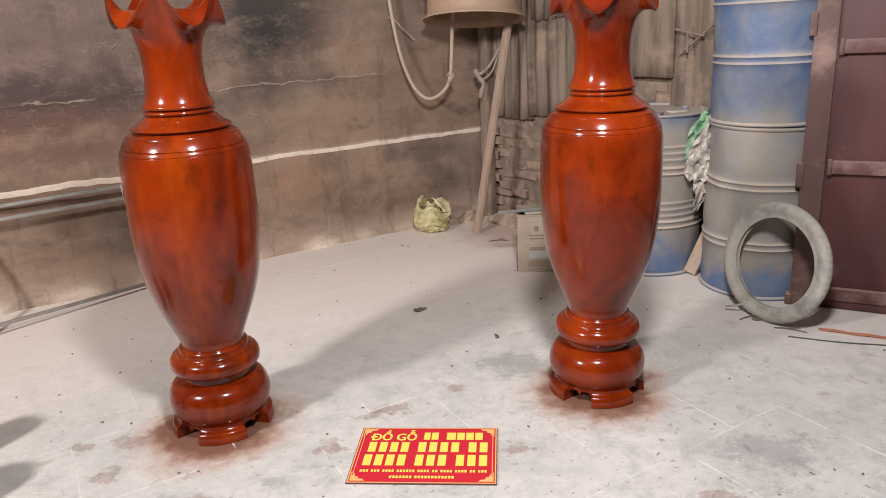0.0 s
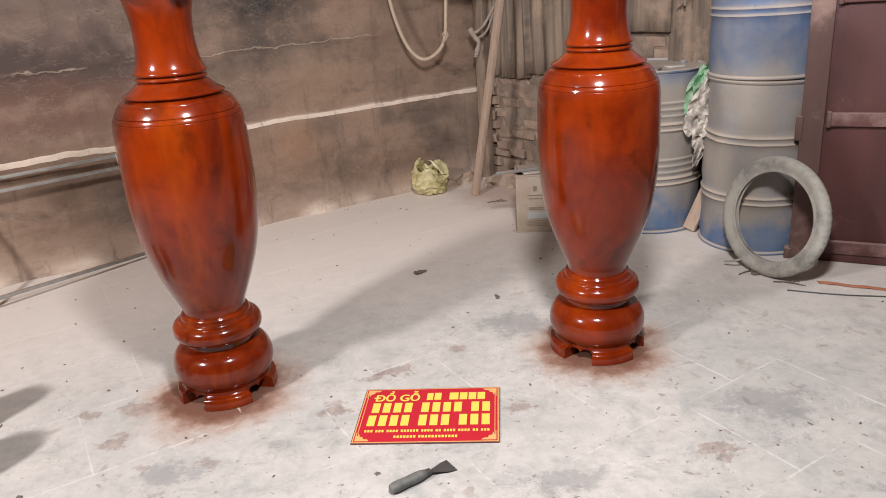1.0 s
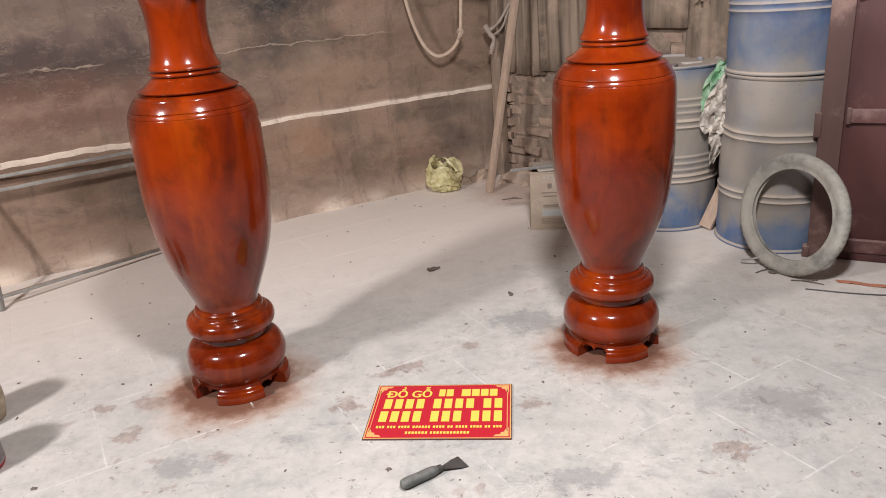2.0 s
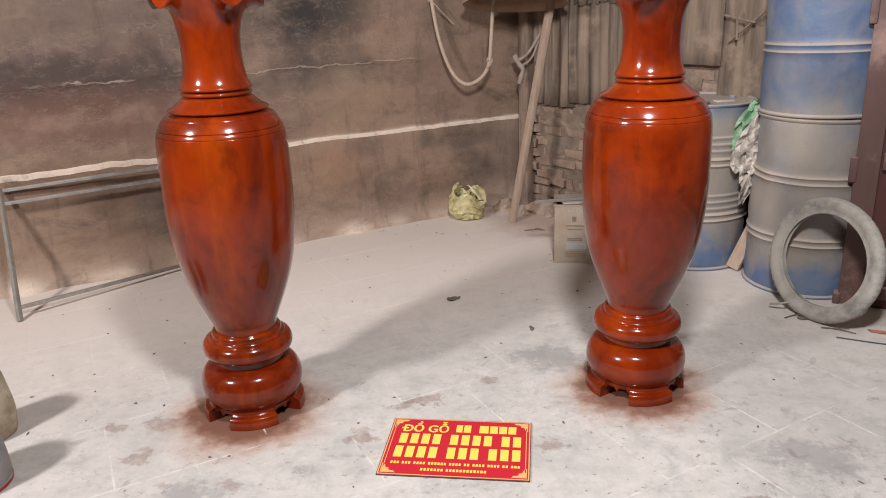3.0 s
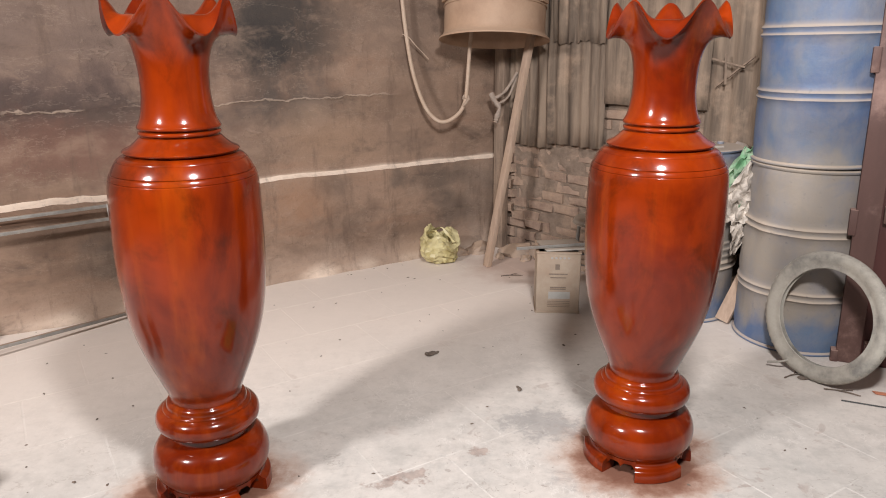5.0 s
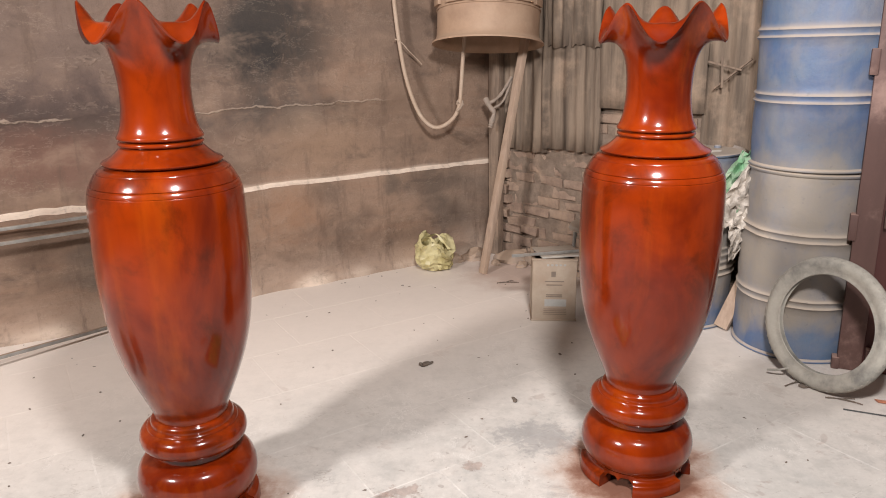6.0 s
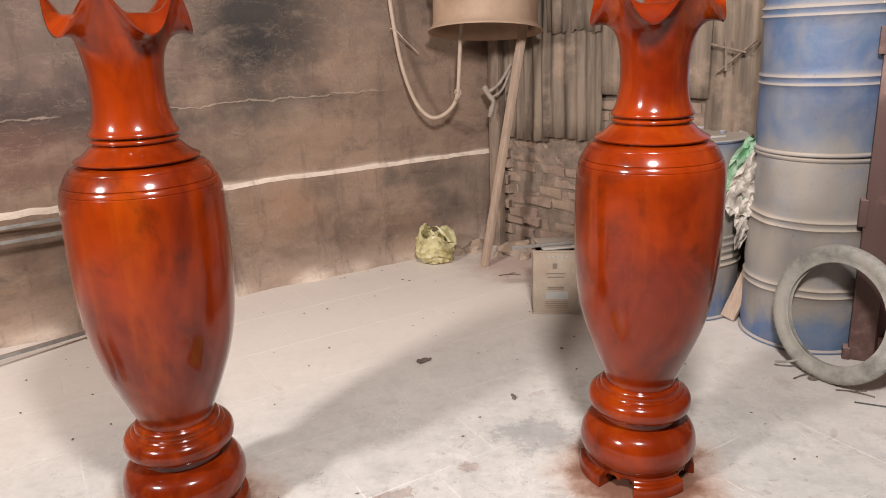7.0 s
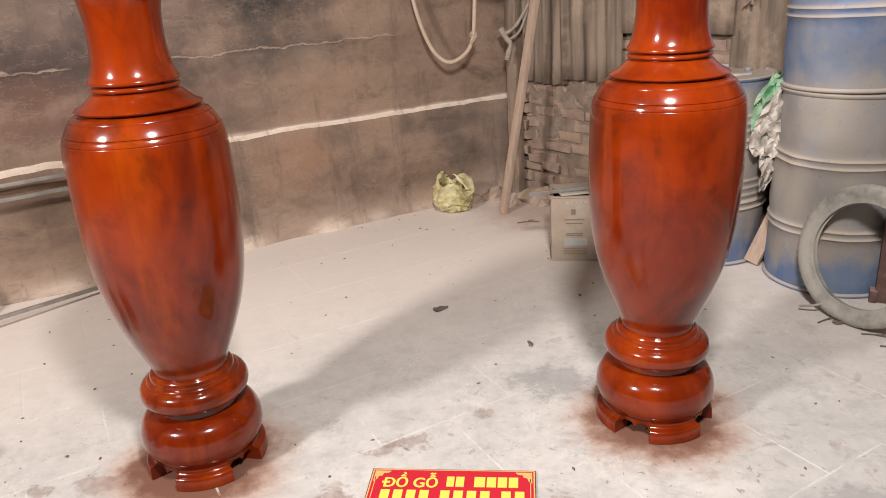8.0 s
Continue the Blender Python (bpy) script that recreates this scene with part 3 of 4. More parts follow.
BACK = pose(*CORNER, 0, 0, 0, BACK_TURN)
LEFT_END = (CORNER[0] - 5.4 * 0.865, CORNER[1] - 5.4 * 0.5015)
BACK_END = (CORNER[0] + 3.4 * math.cos(radians(-46)), CORNER[1] + 3.4 * math.sin(radians(-46)))
wall_back = slab("wall_back", CORNER, BACK_END, 0, 3.3, 0.2, MORTAR, "old dusty brick wall behind loose cladding sheets")
# unseen walls, added to close the room and darkened to limit bounce
slab("wall_right", BACK_END, (3.2, -2.6), 0, 3.3, 0.2, PLAIN, "unseen plain wall, added to keep bounced light low")
slab("wall_front", (3.2, -2.6), (-4.9, -2.6), 0, 3.3, 0.2, PLAIN, "unseen plain wall, added to keep bounced light low")
slab("wall_far_left", (-4.9, -2.6), LEFT_END, 0, 3.3, 0.2, PLAIN, "unseen plain wall, added to keep bounced light low")
# no ceiling is in view; this dark one holds down bounced light
bm = box(bmesh.new(), (12, 12, 0.1), pose(-0.5, 1.6, 3.3))
single("ceiling", bm, UNSEEN_CEILING, "unseen ceiling, added dark to limit bounced light", "ceiling", None, "structure")
bm = box(bmesh.new(), (12, 12, 0.2), pose(-0.5, 1.6, -0.1005))
floor = single("floor", bm, JOINT, "worn cement tile floor under sanding dust with brown and red stains", "floor", None, "structure")


# ---- the two vases ----
PROFILE = [(0.112, 0.335), (0.116, 0.36), (0.136, 0.41), (0.160, 0.47), (0.184, 0.54), (0.203, 0.62), (0.2145, 0.71), (0.2195, 0.80), (0.2200, 0.89),
           (0.2188, 0.97), (0.2176, 1.008), (0.2157, 1.030), (0.2127, 1.047)]
SHOULDER = [(0.2124, 1.0482), (0.2100, 1.0496), (0.2116, 1.0510), (0.2107, 1.0543), (0.2092, 1.0583), (0.2073, 1.0622), (0.2058, 1.0648), (0.2022, 1.0662), (0.2040, 1.0682)]
SHOULDER_TOP = [(0.2032, 1.0705), (0.1962, 1.084), (0.1892, 1.0952), (0.1852, 1.1005), (0.1825, 1.1000), (0.1820, 1.1040), (0.1740, 1.110), (0.1640, 1.114)]
COLLAR = [(0.157, 1.115), (0.155, 1.119), (0.165, 1.1215), (0.1665, 1.126), (0.1630, 1.1295), (0.145, 1.138), (0.128, 1.152), (0.1165, 1.164), (0.109, 1.1665), (0.1085, 1.169), (0.116, 1.1715), (0.1175, 1.176),
          (0.116, 1.1805), (0.108, 1.183), (0.108, 1.186), (0.1175, 1.1885), (0.119, 1.193), (0.1175, 1.197)]
NECK = [(0.1175, 1.197), (0.1095, 1.212), (0.1020, 1.240), (0.0965, 1.285), (0.0965, 1.33)]


def bezier(p, t):
    u = 1 - t
    return tuple(u ** 3 * a + 3 * u * u * t * b + 3 * u * t * t * c + t ** 3 * d for a, b, c, d in zip(*p))


def rim(bm, low, seg, lower):
    """The ruffled mouth, carved thick: five lobes roll over a crest outwards and down, five rise."""
    steps = 20
    outside, inside = [], []
    for k in range(1, steps + 1):
        t = k / steps
        out_ring, in_ring = [], []
        for i in range(seg):
            a = 2 * math.pi * i / seg
            e = 0.5 + 0.5 * (0.98 * math.cos(5 * (a - low)) - 0.04 * math.cos(10 * (a - low)) + 0.02)
            lip = (0.170 + 0.014 * e, 1.543 - 0.105 * e)
            r, z = bezier(((0.0965, 1.33), (0.099, 1.400 - 0.004 * e), (0.119 - 0.003 * e, 1.474 - 0.010 * e), lip), t)
            out_ring.append(bm.verts.new((r * math.cos(a), r * math.sin(a), z)))
            r, z = bezier(((0.080, 1.30), (0.086, 1.420 + 0.045 * e), (0.116 + 0.014 * e, 1.486 + 0.074 * e), (lip[0] - 0.002, lip[1] + 0.009)), t)
            in_ring.append(bm.verts.new((r * math.cos(a), r * math.sin(a), z)))
        outside.append(out_ring)
        inside.append(in_ring)
    edge = []
    for v in outside[-1]:
        f = 1 + 0.003 / math.hypot(v.co.x, v.co.y)
        edge.append(bm.verts.new((v.co.x * f, v.co.y * f, v.co.z + 0.005)))
    rings = [lower] + outside + [edge] + inside[::-1]
    rings.append([bm.verts.new((0.078 * math.cos(2 * math.pi * i / seg), 0.078 * math.sin(2 * math.pi * i / seg), 1.2)) for i in range(seg)])
    for a, b in zip(rings, rings[1:]):
        for i in range(seg):
            j = (i + 1) % seg
            bm.faces.new((a[i], a[j], b[j], b[i]))
    bm.faces.new(rings[-1])


def vase(place, size, lean, rim_low, foot_turn, label):
    v = thing("wooden_vase", label, "vase", (*place, 0), 0, "pair of tall vases")
    seg = 120
    bm = bmesh.new()
    line = spline(PROFILE, 5) + SHOULDER + SHOULDER_TOP + COLLAR
    lathe([(0.0, 0.335)] + line + spline(NECK, 6)[1:], seg, bm)
    bm.verts.ensure_lookup_table()
    lower = list(bm.verts)[-seg:]
    rim(bm, radians(rim_low), seg, lower)
    part("body", bm, LACQUER, v, smooth=60)
    ring = [(0.0, 0.336), (0.114, 0.337), (0.122, 0.333), (0.126, 0.326), (0.127, 0.316), (0.133, 0.314), (0.138, 0.311), (0.139, 0.306), (0.146, 0.303), (0.156, 0.296), (0.1625, 0.284), (0.1645, 0.270), (0.162, 0.256), (0.155, 0.245), (0.145, 0.239), (0.130, 0.236), (0.124, 0.228), (0.0, 0.226)]
    part("stand_collar", lathe(ring, seg), LACQUER, v, smooth=50)
    bulge = [(0.0, 0.231), (0.124, 0.230), (0.125, 0.212), (0.134, 0.207), (0.150, 0.200), (0.167, 0.187), (0.180, 0.165), (0.1865, 0.138), (0.186, 0.112), (0.179, 0.089), (0.168, 0.072), (0.158, 0.063), (0.0, 0.058)]
    part("stand_bowl", lathe(spline(bulge[3:11], 4)[::1], seg, lathe(bulge[:4], seg, lathe(bulge[10:], seg))), LACQUER, v, smooth=50)
    for k in range(4):
        bm = bmesh.new()
        rows = []
        half = 27
        for i in range(13):
            a = radians(foot_turn + 90 * k + half * (i / 6 - 1))
            edge = abs(i / 6 - 1)
            top = 0.072
            inner = 0.125
            col = [(inner, 0.0), (0.185, 0.0), (0.188, 0.004), (0.186, 0.040), (0.183, 0.0435), (0.175, 0.0450), (0.1665, 0.0485), (0.1625, 0.056), (0.1635, 0.064), (0.168, top), (inner, top)]
            rows.append([bm.verts.new((r * math.cos(a), r * math.sin(a), z)) for r, z in col])
        for a, b in zip(rows, rows[1:]):
            for q in range(len(a)):
                bm.faces.new((a[q], b[q], b[(q + 1) % len(a)], a[(q + 1) % len(a)]))
        bm.faces.new(rows[0])
        bm.faces.new(rows[-1])
        part("foot", bm, LACQUER, v, smooth=40)
        # the scalloped apron between two feet
        bm = bmesh.new()
        rows = []
        for i in range(25):
            t = i / 12 - 1
            a = radians(foot_turn + 45 + 90 * k + 18.5 * t)
            drop = 0.050 - 0.014 * max(0.0, 1 - abs(t) * 5) - 0.022 * max(0.0, abs(t) - 0.72) / 0.28
            rows.append([bm.verts.new((r * math.cos(a), r * math.sin(a), z)) for r, z in ((0.140, 0.066), (0.140, drop), (0.160, drop), (0.166, 0.068))])
        for a, b in zip(rows, rows[1:]):
            for q in range(4):
                bm.faces.new((a[q], b[q], b[(q + 1) % 4], a[(q + 1) % 4]))
        part("apron", bm, LACQUER, v, smooth=40)
    v.matrix_world = pose(*place, 0, 0, lean, 0) @ Matrix.Diagonal((*size, 1))
    return v


vase(VASE_LEFT, (1.0, 1.0, 1.015), 0.55, -44.0, -75.0, "tall red lacquered wooden vase, ruffled mouth, on footed stand")
vase(VASE_RIGHT, (1.0, 1.0, 1.0), 0.0, -108.0, -80.0, "tall red lacquered wooden vase, ruffled mouth, on footed stand")


# ---- steel drums ----
def drum_profile(h, r, hoops):
    p = [(0.0, 0.012), (r - 0.014, 0.012), (r - 0.008, 0.0), (r + 0.002, 0.001), (r + 0.007, 0.005), (r + 0.007, 0.011), (r + 0.002, 0.016), (r - 0.004, 0.019)]
    for z in hoops:
        p += [(r - 0.004, z - 0.030), (r + 0.004, z - 0.021), (r + 0.007, z - 0.016), (r - 0.002, z - 0.006), (r - 0.002, z + 0.006), (r + 0.007, z + 0.016), (r + 0.004, z + 0.021), (r - 0.004, z + 0.030)]
    p += [(r - 0.004, h - 0.019), (r + 0.002, h - 0.016), (r + 0.007, h - 0.011), (r + 0.007, h - 0.005), (r + 0.002, h - 0.001), (r - 0.008, h), (r - 0.014, h - 0.012), (0.0, h - 0.014)]
    return p


def oil_drum(place, h, r, hoops, dents, label, ribs=()):
    d = thing("oil_drum", label, "drum", place, random.uniform(0, 360), "steel drums")
    prof = drum_profile(h, r, hoops)
    fine = [prof[0]]
    for a, b in zip(prof, prof[1:]):
        n = max(1, int(abs(b[1] - a[1]) / (0.004 if ribs else 0.03)))
        fine += [(a[0] + (b[0] - a[0]) * k / n, a[1] + (b[1] - a[1]) * k / n) for k in range(1, n + 1)]
    for z in ribs:
        fine = [(q + (0.006 * math.exp(-((zz - z) / 0.008) ** 2) if q > 0.2 else 0), zz) for q, zz in fine]
    bm = lathe(fine, 72)
    for v in bm.verts:
        rr = math.hypot(v.co.x, v.co.y)
        if rr > r * 0.9 and 0.03 < v.co.z < h - 0.03:
            push = dents * (noise.noise((v.co.x * 5, v.co.y * 5, v.co.z * 4 + place[0] * 7 + place[2])) * 0.010 + noise.noise((v.co.x * 12, v.co.y * 12, v.co.z * 9)) * 0.003)
            v.co.x *= 1 + push / rr
            v.co.y *= 1 + push / rr
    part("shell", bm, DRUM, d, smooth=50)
    for a, q, s in ((0.6, 0.19, 0.034), (3.9, 0.2, 0.018)):
        part("bung", lathe([(0, 0.014), (s * 0.8, 0.014), (s, 0.008), (s, -0.006)], 20, None, pose(q * math.cos(a), q * math.sin(a), h - 0.012)), DRUM, d)
    return d


oil_drum((1.690, 3.765, 0.0), 0.877, 0.283, (0.28, 0.585), 1.8, "dented blue steel drum, heavily dusted, at the foot of a stack")
upper = oil_drum((1.693, 3.770, 0.883), 0.877, 0.288, (0.310, 0.585), 1.4, "blue steel drum stacked on another, paint showing through dust")
upper.matrix_world = pose(1.693, 3.770, 0.883, 0, -1.0, 0) @ upper.matrix_world.to_euler().to_matrix().to_4x4()
oil_drum((1.225, 4.195, 0.0), 0.905, 0.288, (0.30, 0.60), 0.6, "faded blue-grey steel drum with a dusty lid", (0.35, 0.385, 0.42, 0.66, 0.695, 0.73))


b = thing("board_offcut", "dusty blue-grey board offcut lying on a drum lid", "offcut", (1.13, 4.05, 0.892), -30)
part("board", box(bmesh.new(), (0.19, 0.085, 0.014), pose(0, 0, 0.007), 0.002), BUCKET, b)
b = thing("board_offcut", "pale thin offcut lying on a drum lid", "offcut", (1.33, 4.12, 0.892), 15)
part("board", box(bmesh.new(), (0.10, 0.05, 0.010), pose(0, 0, 0.005), 0.002), WHITE, b)


# ---- the panel leaning by the drums ----
def panel():
    d = thing("wooden_door_leaf", "maroon primed wooden door leaf with a notched stile, leaning by drums", "door", (1.726, 3.442, 0.0), -27.0)
    lean = pose(0, 0, 0, -0.4, -0.6, 0)
    h = 2.05
    part("board", box(bmesh.new(), (1.30, 0.018, h), lean @ pose(0.72, 0.030, h / 2), 0.002), MAROON, d)
    bm = box(bmesh.new(), (0.098, 0.05, h), lean @ pose(0.050, 0.02, h / 2), 0.004)
    part("stile", bm, BROWN, d, "brown primed stile")
    for z0, z1 in ((0.0, 0.055), (0.60, 0.715), (1.295, 1.40)):
        part("block", box(bmesh.new(), (0.032, 0.058, z1 - z0), lean @ pose(-0.004, 0.014, (z0 + z1) / 2), 0.006), BROWN, d)
    for z in (0.075, 0.70, 1.245, 1.80):
        bm = box(bmesh.new(), (1.24, 0.034, 0.062), lean @ pose(0.735, 0.006, z), 0.006)
        part("rail", bm, RAIL, d, "dusty maroon rail")
        part("rail_end", box(bmesh.new(), (0.020, 0.040, 0.072), lean @ pose(0.118, 0.004, z), 0.005), BROWN, d)
    part("foot_board", box(bmesh.new(), (1.22, 0.02, 0.05), lean @ pose(0.74, 0.012, 0.026), 0.003), MAROON, d)
    return d


panel()


# ---- tyre ----
def tyre():
    outer, inner = 0.286, 0.211
    t = thing("motorcycle_tyre", "worn grey motorcycle tyre, dusty, leaning on a drum", "tyre", (1.520, 3.256, 0.0))
    bm = bmesh.new()
    seg = 96
    half = [(inner, 0.012), (inner + 0.002, 0.0155), (inner + 0.008, 0.0165), (inner + 0.013, 0.0150), (inner + 0.026, 0.0215), (inner + 0.042, 0.0265), (inner + 0.054, 0.0265), (outer - 0.010, 0.021), (outer - 0.003, 0.012), (outer, 0.003)]
    hollow = [(outer - 0.009, 0.0), (outer - 0.018, 0.016), (inner + 0.035, 0.0195), (inner + 0.006, 0.010)]
    shape = [(r, -z) for r, z in half] + half[::-1] + hollow[::-1] + [(r, -z) for r, z in hollow[1:]]
    m = pose(0, 0, 0, 0, 0, -63) @ pose(0, 0, 0, -8.6, 0, 0) @ pose(0, 0, outer, 90, 0, 0)
    rings = []
    for i in range(seg):
        a = 2 * math.pi * i / seg
        rings.append([bm.verts.new(m @ Vector((r * math.cos(a), r * math.sin(a), z))) for r, z in shape])
    for i in range(seg):
        a, b = rings[i], rings[(i + 1) % seg]
        for q in range(len(shape)):
            bm.faces.new((a[q], b[q], b[(q + 1) % len(shape)], a[(q + 1) % len(shape)]))
    carcass = part("carcass", bm, RUBBER, t, smooth=50)
    # slanted tread blocks
    block = None
    for i in range(56):
        for side in (-1, 1):
            a = 2 * math.pi * (i + (0.5 if side > 0 else 0)) / 56
            place = m @ pose(0, 0, 0, 0, 0, math.degrees(a)) @ pose(outer - 0.0052, 0, side * 0.0095, side * 30, -side * 20, 0)
            if block is None:
                block = part("tread_block", box(bmesh.new(), (0.0055, 0.016, 0.014)), RUBBER, carcass)
                block.matrix_basis = place
            else:
                ob = new("tread_block", block.data)
                ob.parent = carcass
                ob.matrix_basis = place
    part("valve", tube([m @ Vector((-0.10, -0.232, 0.018)), m @ Vector((-0.125, -0.250, 0.050)), m @ Vector((-0.175, -0.268, 0.065))], 0.005, 8), RUBBER, t)
    return t


tyre()


# ---- extractor tub, prop and hose in the corner ----
def tub():
    c = (0.262, 4.99, 1.425)
    t = thing("extractor_tub", "dusty cream sheet-metal tub with a flared rim hung in the corner", "tub", c)
    t.matrix_world = pose(*c, -9.0, 2.0, 0)
    wall = [(0.0, 0.20), (0.299, 0.20), (0.3, 0.05), (0.302, 0.03), (0.318, 0.014), (0.333, 0.004), (0.337, 0.0), (0.337, 0.008), (0.331, 0.014), (0.318, 0.024), (0.309, 0.04), (0.307, 0.06), (0.307, 0.62), (0.0, 0.62)]
    part("shell", lathe(wall, 80), TUB, t, smooth=45)
    for a, wide in ((-168, 0.10), (-132, 0.13), (-96, 0.195), (-56, 0.145), (-28, 0.10)):
        part("plate", box(bmesh.new(), (0.020, wide, 0.16), pose(0.314 * math.cos(radians(a)), 0.314 * math.sin(radians(a)), 0.285 + 0.006 * math.sin(a), 0, 0, a), 0.004), TUB, t)
    part("band", lathe([(0.308, 0.190), (0.313, 0.192), (0.313, 0.199), (0.308, 0.201)], 80), TUB, t)
    return t


tub()
p = thing("timber_prop", "leaning dusty timber prop under the tub", "timber", (0.227, 4.925, 0.0))
part("pole", beam(bmesh.new(), (0, 0, 0), (0.275, 0.150, 1.474), 0.054, 0.034, 0.004), TIMBER, p)
p = thing("corner_post", "dusty square timber post in the corner", "post", (0.352, 5.385, 0.0), -46)
part("post", box(bmesh.new(), (0.085, 0.06, 3.2), pose(0, 0, 1.6), 0.005), SPLINTER, p)
p = thing("tied_rag", "grey-brown rag knotted round the corner post", "rag", (0.33, 5.31, 1.03))
part("knot", tube([(-0.06, -0.02, 0.06), (-0.03, -0.05, 0.0), (0.0, -0.06, -0.03), (-0.02, -0.05, -0.09), (-0.03, -0.05, -0.13)], 0.015, 10, None, False, 0.3), RAG, p)
part("band", tube([(-0.05, -0.03, 0.02), (0.02, -0.07, 0.06), (0.07, -0.06, 0.13), (0.11, -0.02, 0.19)], 0.010, 10, None, False, 0.2), RAG, p)
part("loop", tube([(-0.02, -0.05, -0.01), (0.05, -0.08, 0.03), (0.09, -0.05, 0.12), (0.11, -0.02, 0.17)], 0.007, 10, None, False, 0.2), RAG, p)
h = thing("hanging_hose", "dusty cream hose looped along the wall into the tub", "hose")
part("tube", tube([(-0.325, 5.06, 2.1), (-0.30, 5.08, 1.70), (-0.277, 5.094, 1.455), (-0.24, 5.09, 1.22), (-0.171, 5.084, 1.02), (-0.095, 5.07, 0.935), (-0.03, 5.07, 0.925), (0.055, 5.07, 0.98), (0.094, 5.07, 1.06), (0.105, 5.075, 1.2), (0.117, 5.084, 1.37), (0.13, 5.09, 1.50)], 0.0125, 10), HOSE, h)
part("tie", tube([(-0.30, 5.08, 1.47), (-0.262, 5.075, 1.455), (-0.22, 5.11, 1.40), (-0.18, 5.15, 1.36), (-0.14, 5.18, 1.315)], 0.0035, 8, None, False, 0.2), HOSE, h, "twisted wire tie")
part("binding", tube([(0.075, 5.055, 1.03), (0.10, 5.05, 1.055), (0.115, 5.07, 1.08), (0.09, 5.09, 1.10), (0.08, 5.06, 1.075)], 0.010, 8, None, False, 0.3), RAG, h)


# ---- corner clutter ----
def crumpled(bm, strength, scale, seed):
    for v in bm.verts:
        d = v.co.normalized() if v.co.length else Vector((0, 0, 1))
        v.co += d * strength * (noise.noise(v.co * scale + Vector((seed, 0, 0))) + 0.5 * noise.noise(v.co * scale * 2.3 + Vector((0, seed, 0))))
    return bm


def plastic_bag():
    b = thing("plastic_bag", "crumpled open yellow plastic bag on the floor", "bag", (-0.082, 5.075, 0.0), 15)
    prof = [(0.0, 0.004), (0.06, 0.003), (0.098, 0.008), (0.118, 0.035), (0.128, 0.07), (0.130, 0.105), (0.122, 0.140), (0.104, 0.168), (0.082, 0.188), (0.074, 0.186), (0.070, 0.165), (0.078, 0.13), (0.07, 0.095), (0.0, 0.085)]
    bm = lathe(spline(prof, 2), 30)
    fold = random.Random(8)
    for v in bm.verts:
        a = math.atan2(v.co.y, v.co.x)
        f = max(0.0, min(1.0, v.co.z / 0.19))
        q = v.co.copy()
        crease = abs(noise.noise((q.x * 9 + 4, q.y * 9, q.z * 14)))
        k = 1.05 + 0.22 * noise.noise(q * 8) + 0.42 * (crease - 0.2) * (0.4 + 0.6 * f) + 0.06 * f * math.sin(3 * a + 1)
        v.co.x = q.x * k + fold.uniform(-0.008, 0.008)
        v.co.y = q.y * k + fold.uniform(-0.008, 0.008)
        if q.z > 0.01:
            v.co.z = q.z + f * (0.30 * q.y - 0.12 * q.x) + 0.030 * f * math.sin(3 * a + 0.6) + fold.uniform(-0.008, 0.008)
    part("film", bm, BAG, b, smooth=14)
    # two flat carrying loops of the same film
    for line in (((-0.075, -0.02, 0.195), (-0.055, -0.055, 0.222), (-0.025, -0.07, 0.205), (-0.012, -0.085, 0.165), (-0.02, -0.10, 0.13)),
                 ((-0.03, 0.03, 0.205), (0.005, -0.02, 0.232), (0.035, -0.05, 0.205), (0.06, -0.07, 0.165), (0.085, -0.075, 0.135))):
        bm = bmesh.new()
        rows = []
        pts = spline([(p[0], p[1]) for p in line], 4)
        hs = spline([(p[0], p[2]) for p in line], 4)
        for n, ((x, y), (_, z)) in enumerate(zip(pts, hs)):
            w = 0.013 + 0.006 * math.sin(n * 0.9)
            rows.append([bm.verts.new((x + dx * w, y + dy, z + dz)) for dx, dy, dz in ((-1, 0, 0.004), (0, -0.005, 0.008), (1, 0, 0.0), (0, 0.004, 0.002))])
        for p, q in zip(rows, rows[1:]):
            for n in range(4):
                bm.faces.new((p[n], q[n], q[(n + 1) % 4], p[(n + 1) % 4]))
        bm.faces.new(rows[0])
        bm.faces.new(rows[-1])
        bmesh.ops.recalc_face_normals(bm, faces=bm.faces)
        part("handle", bm, BAG, b, smooth=24)
    return b


plastic_bag()


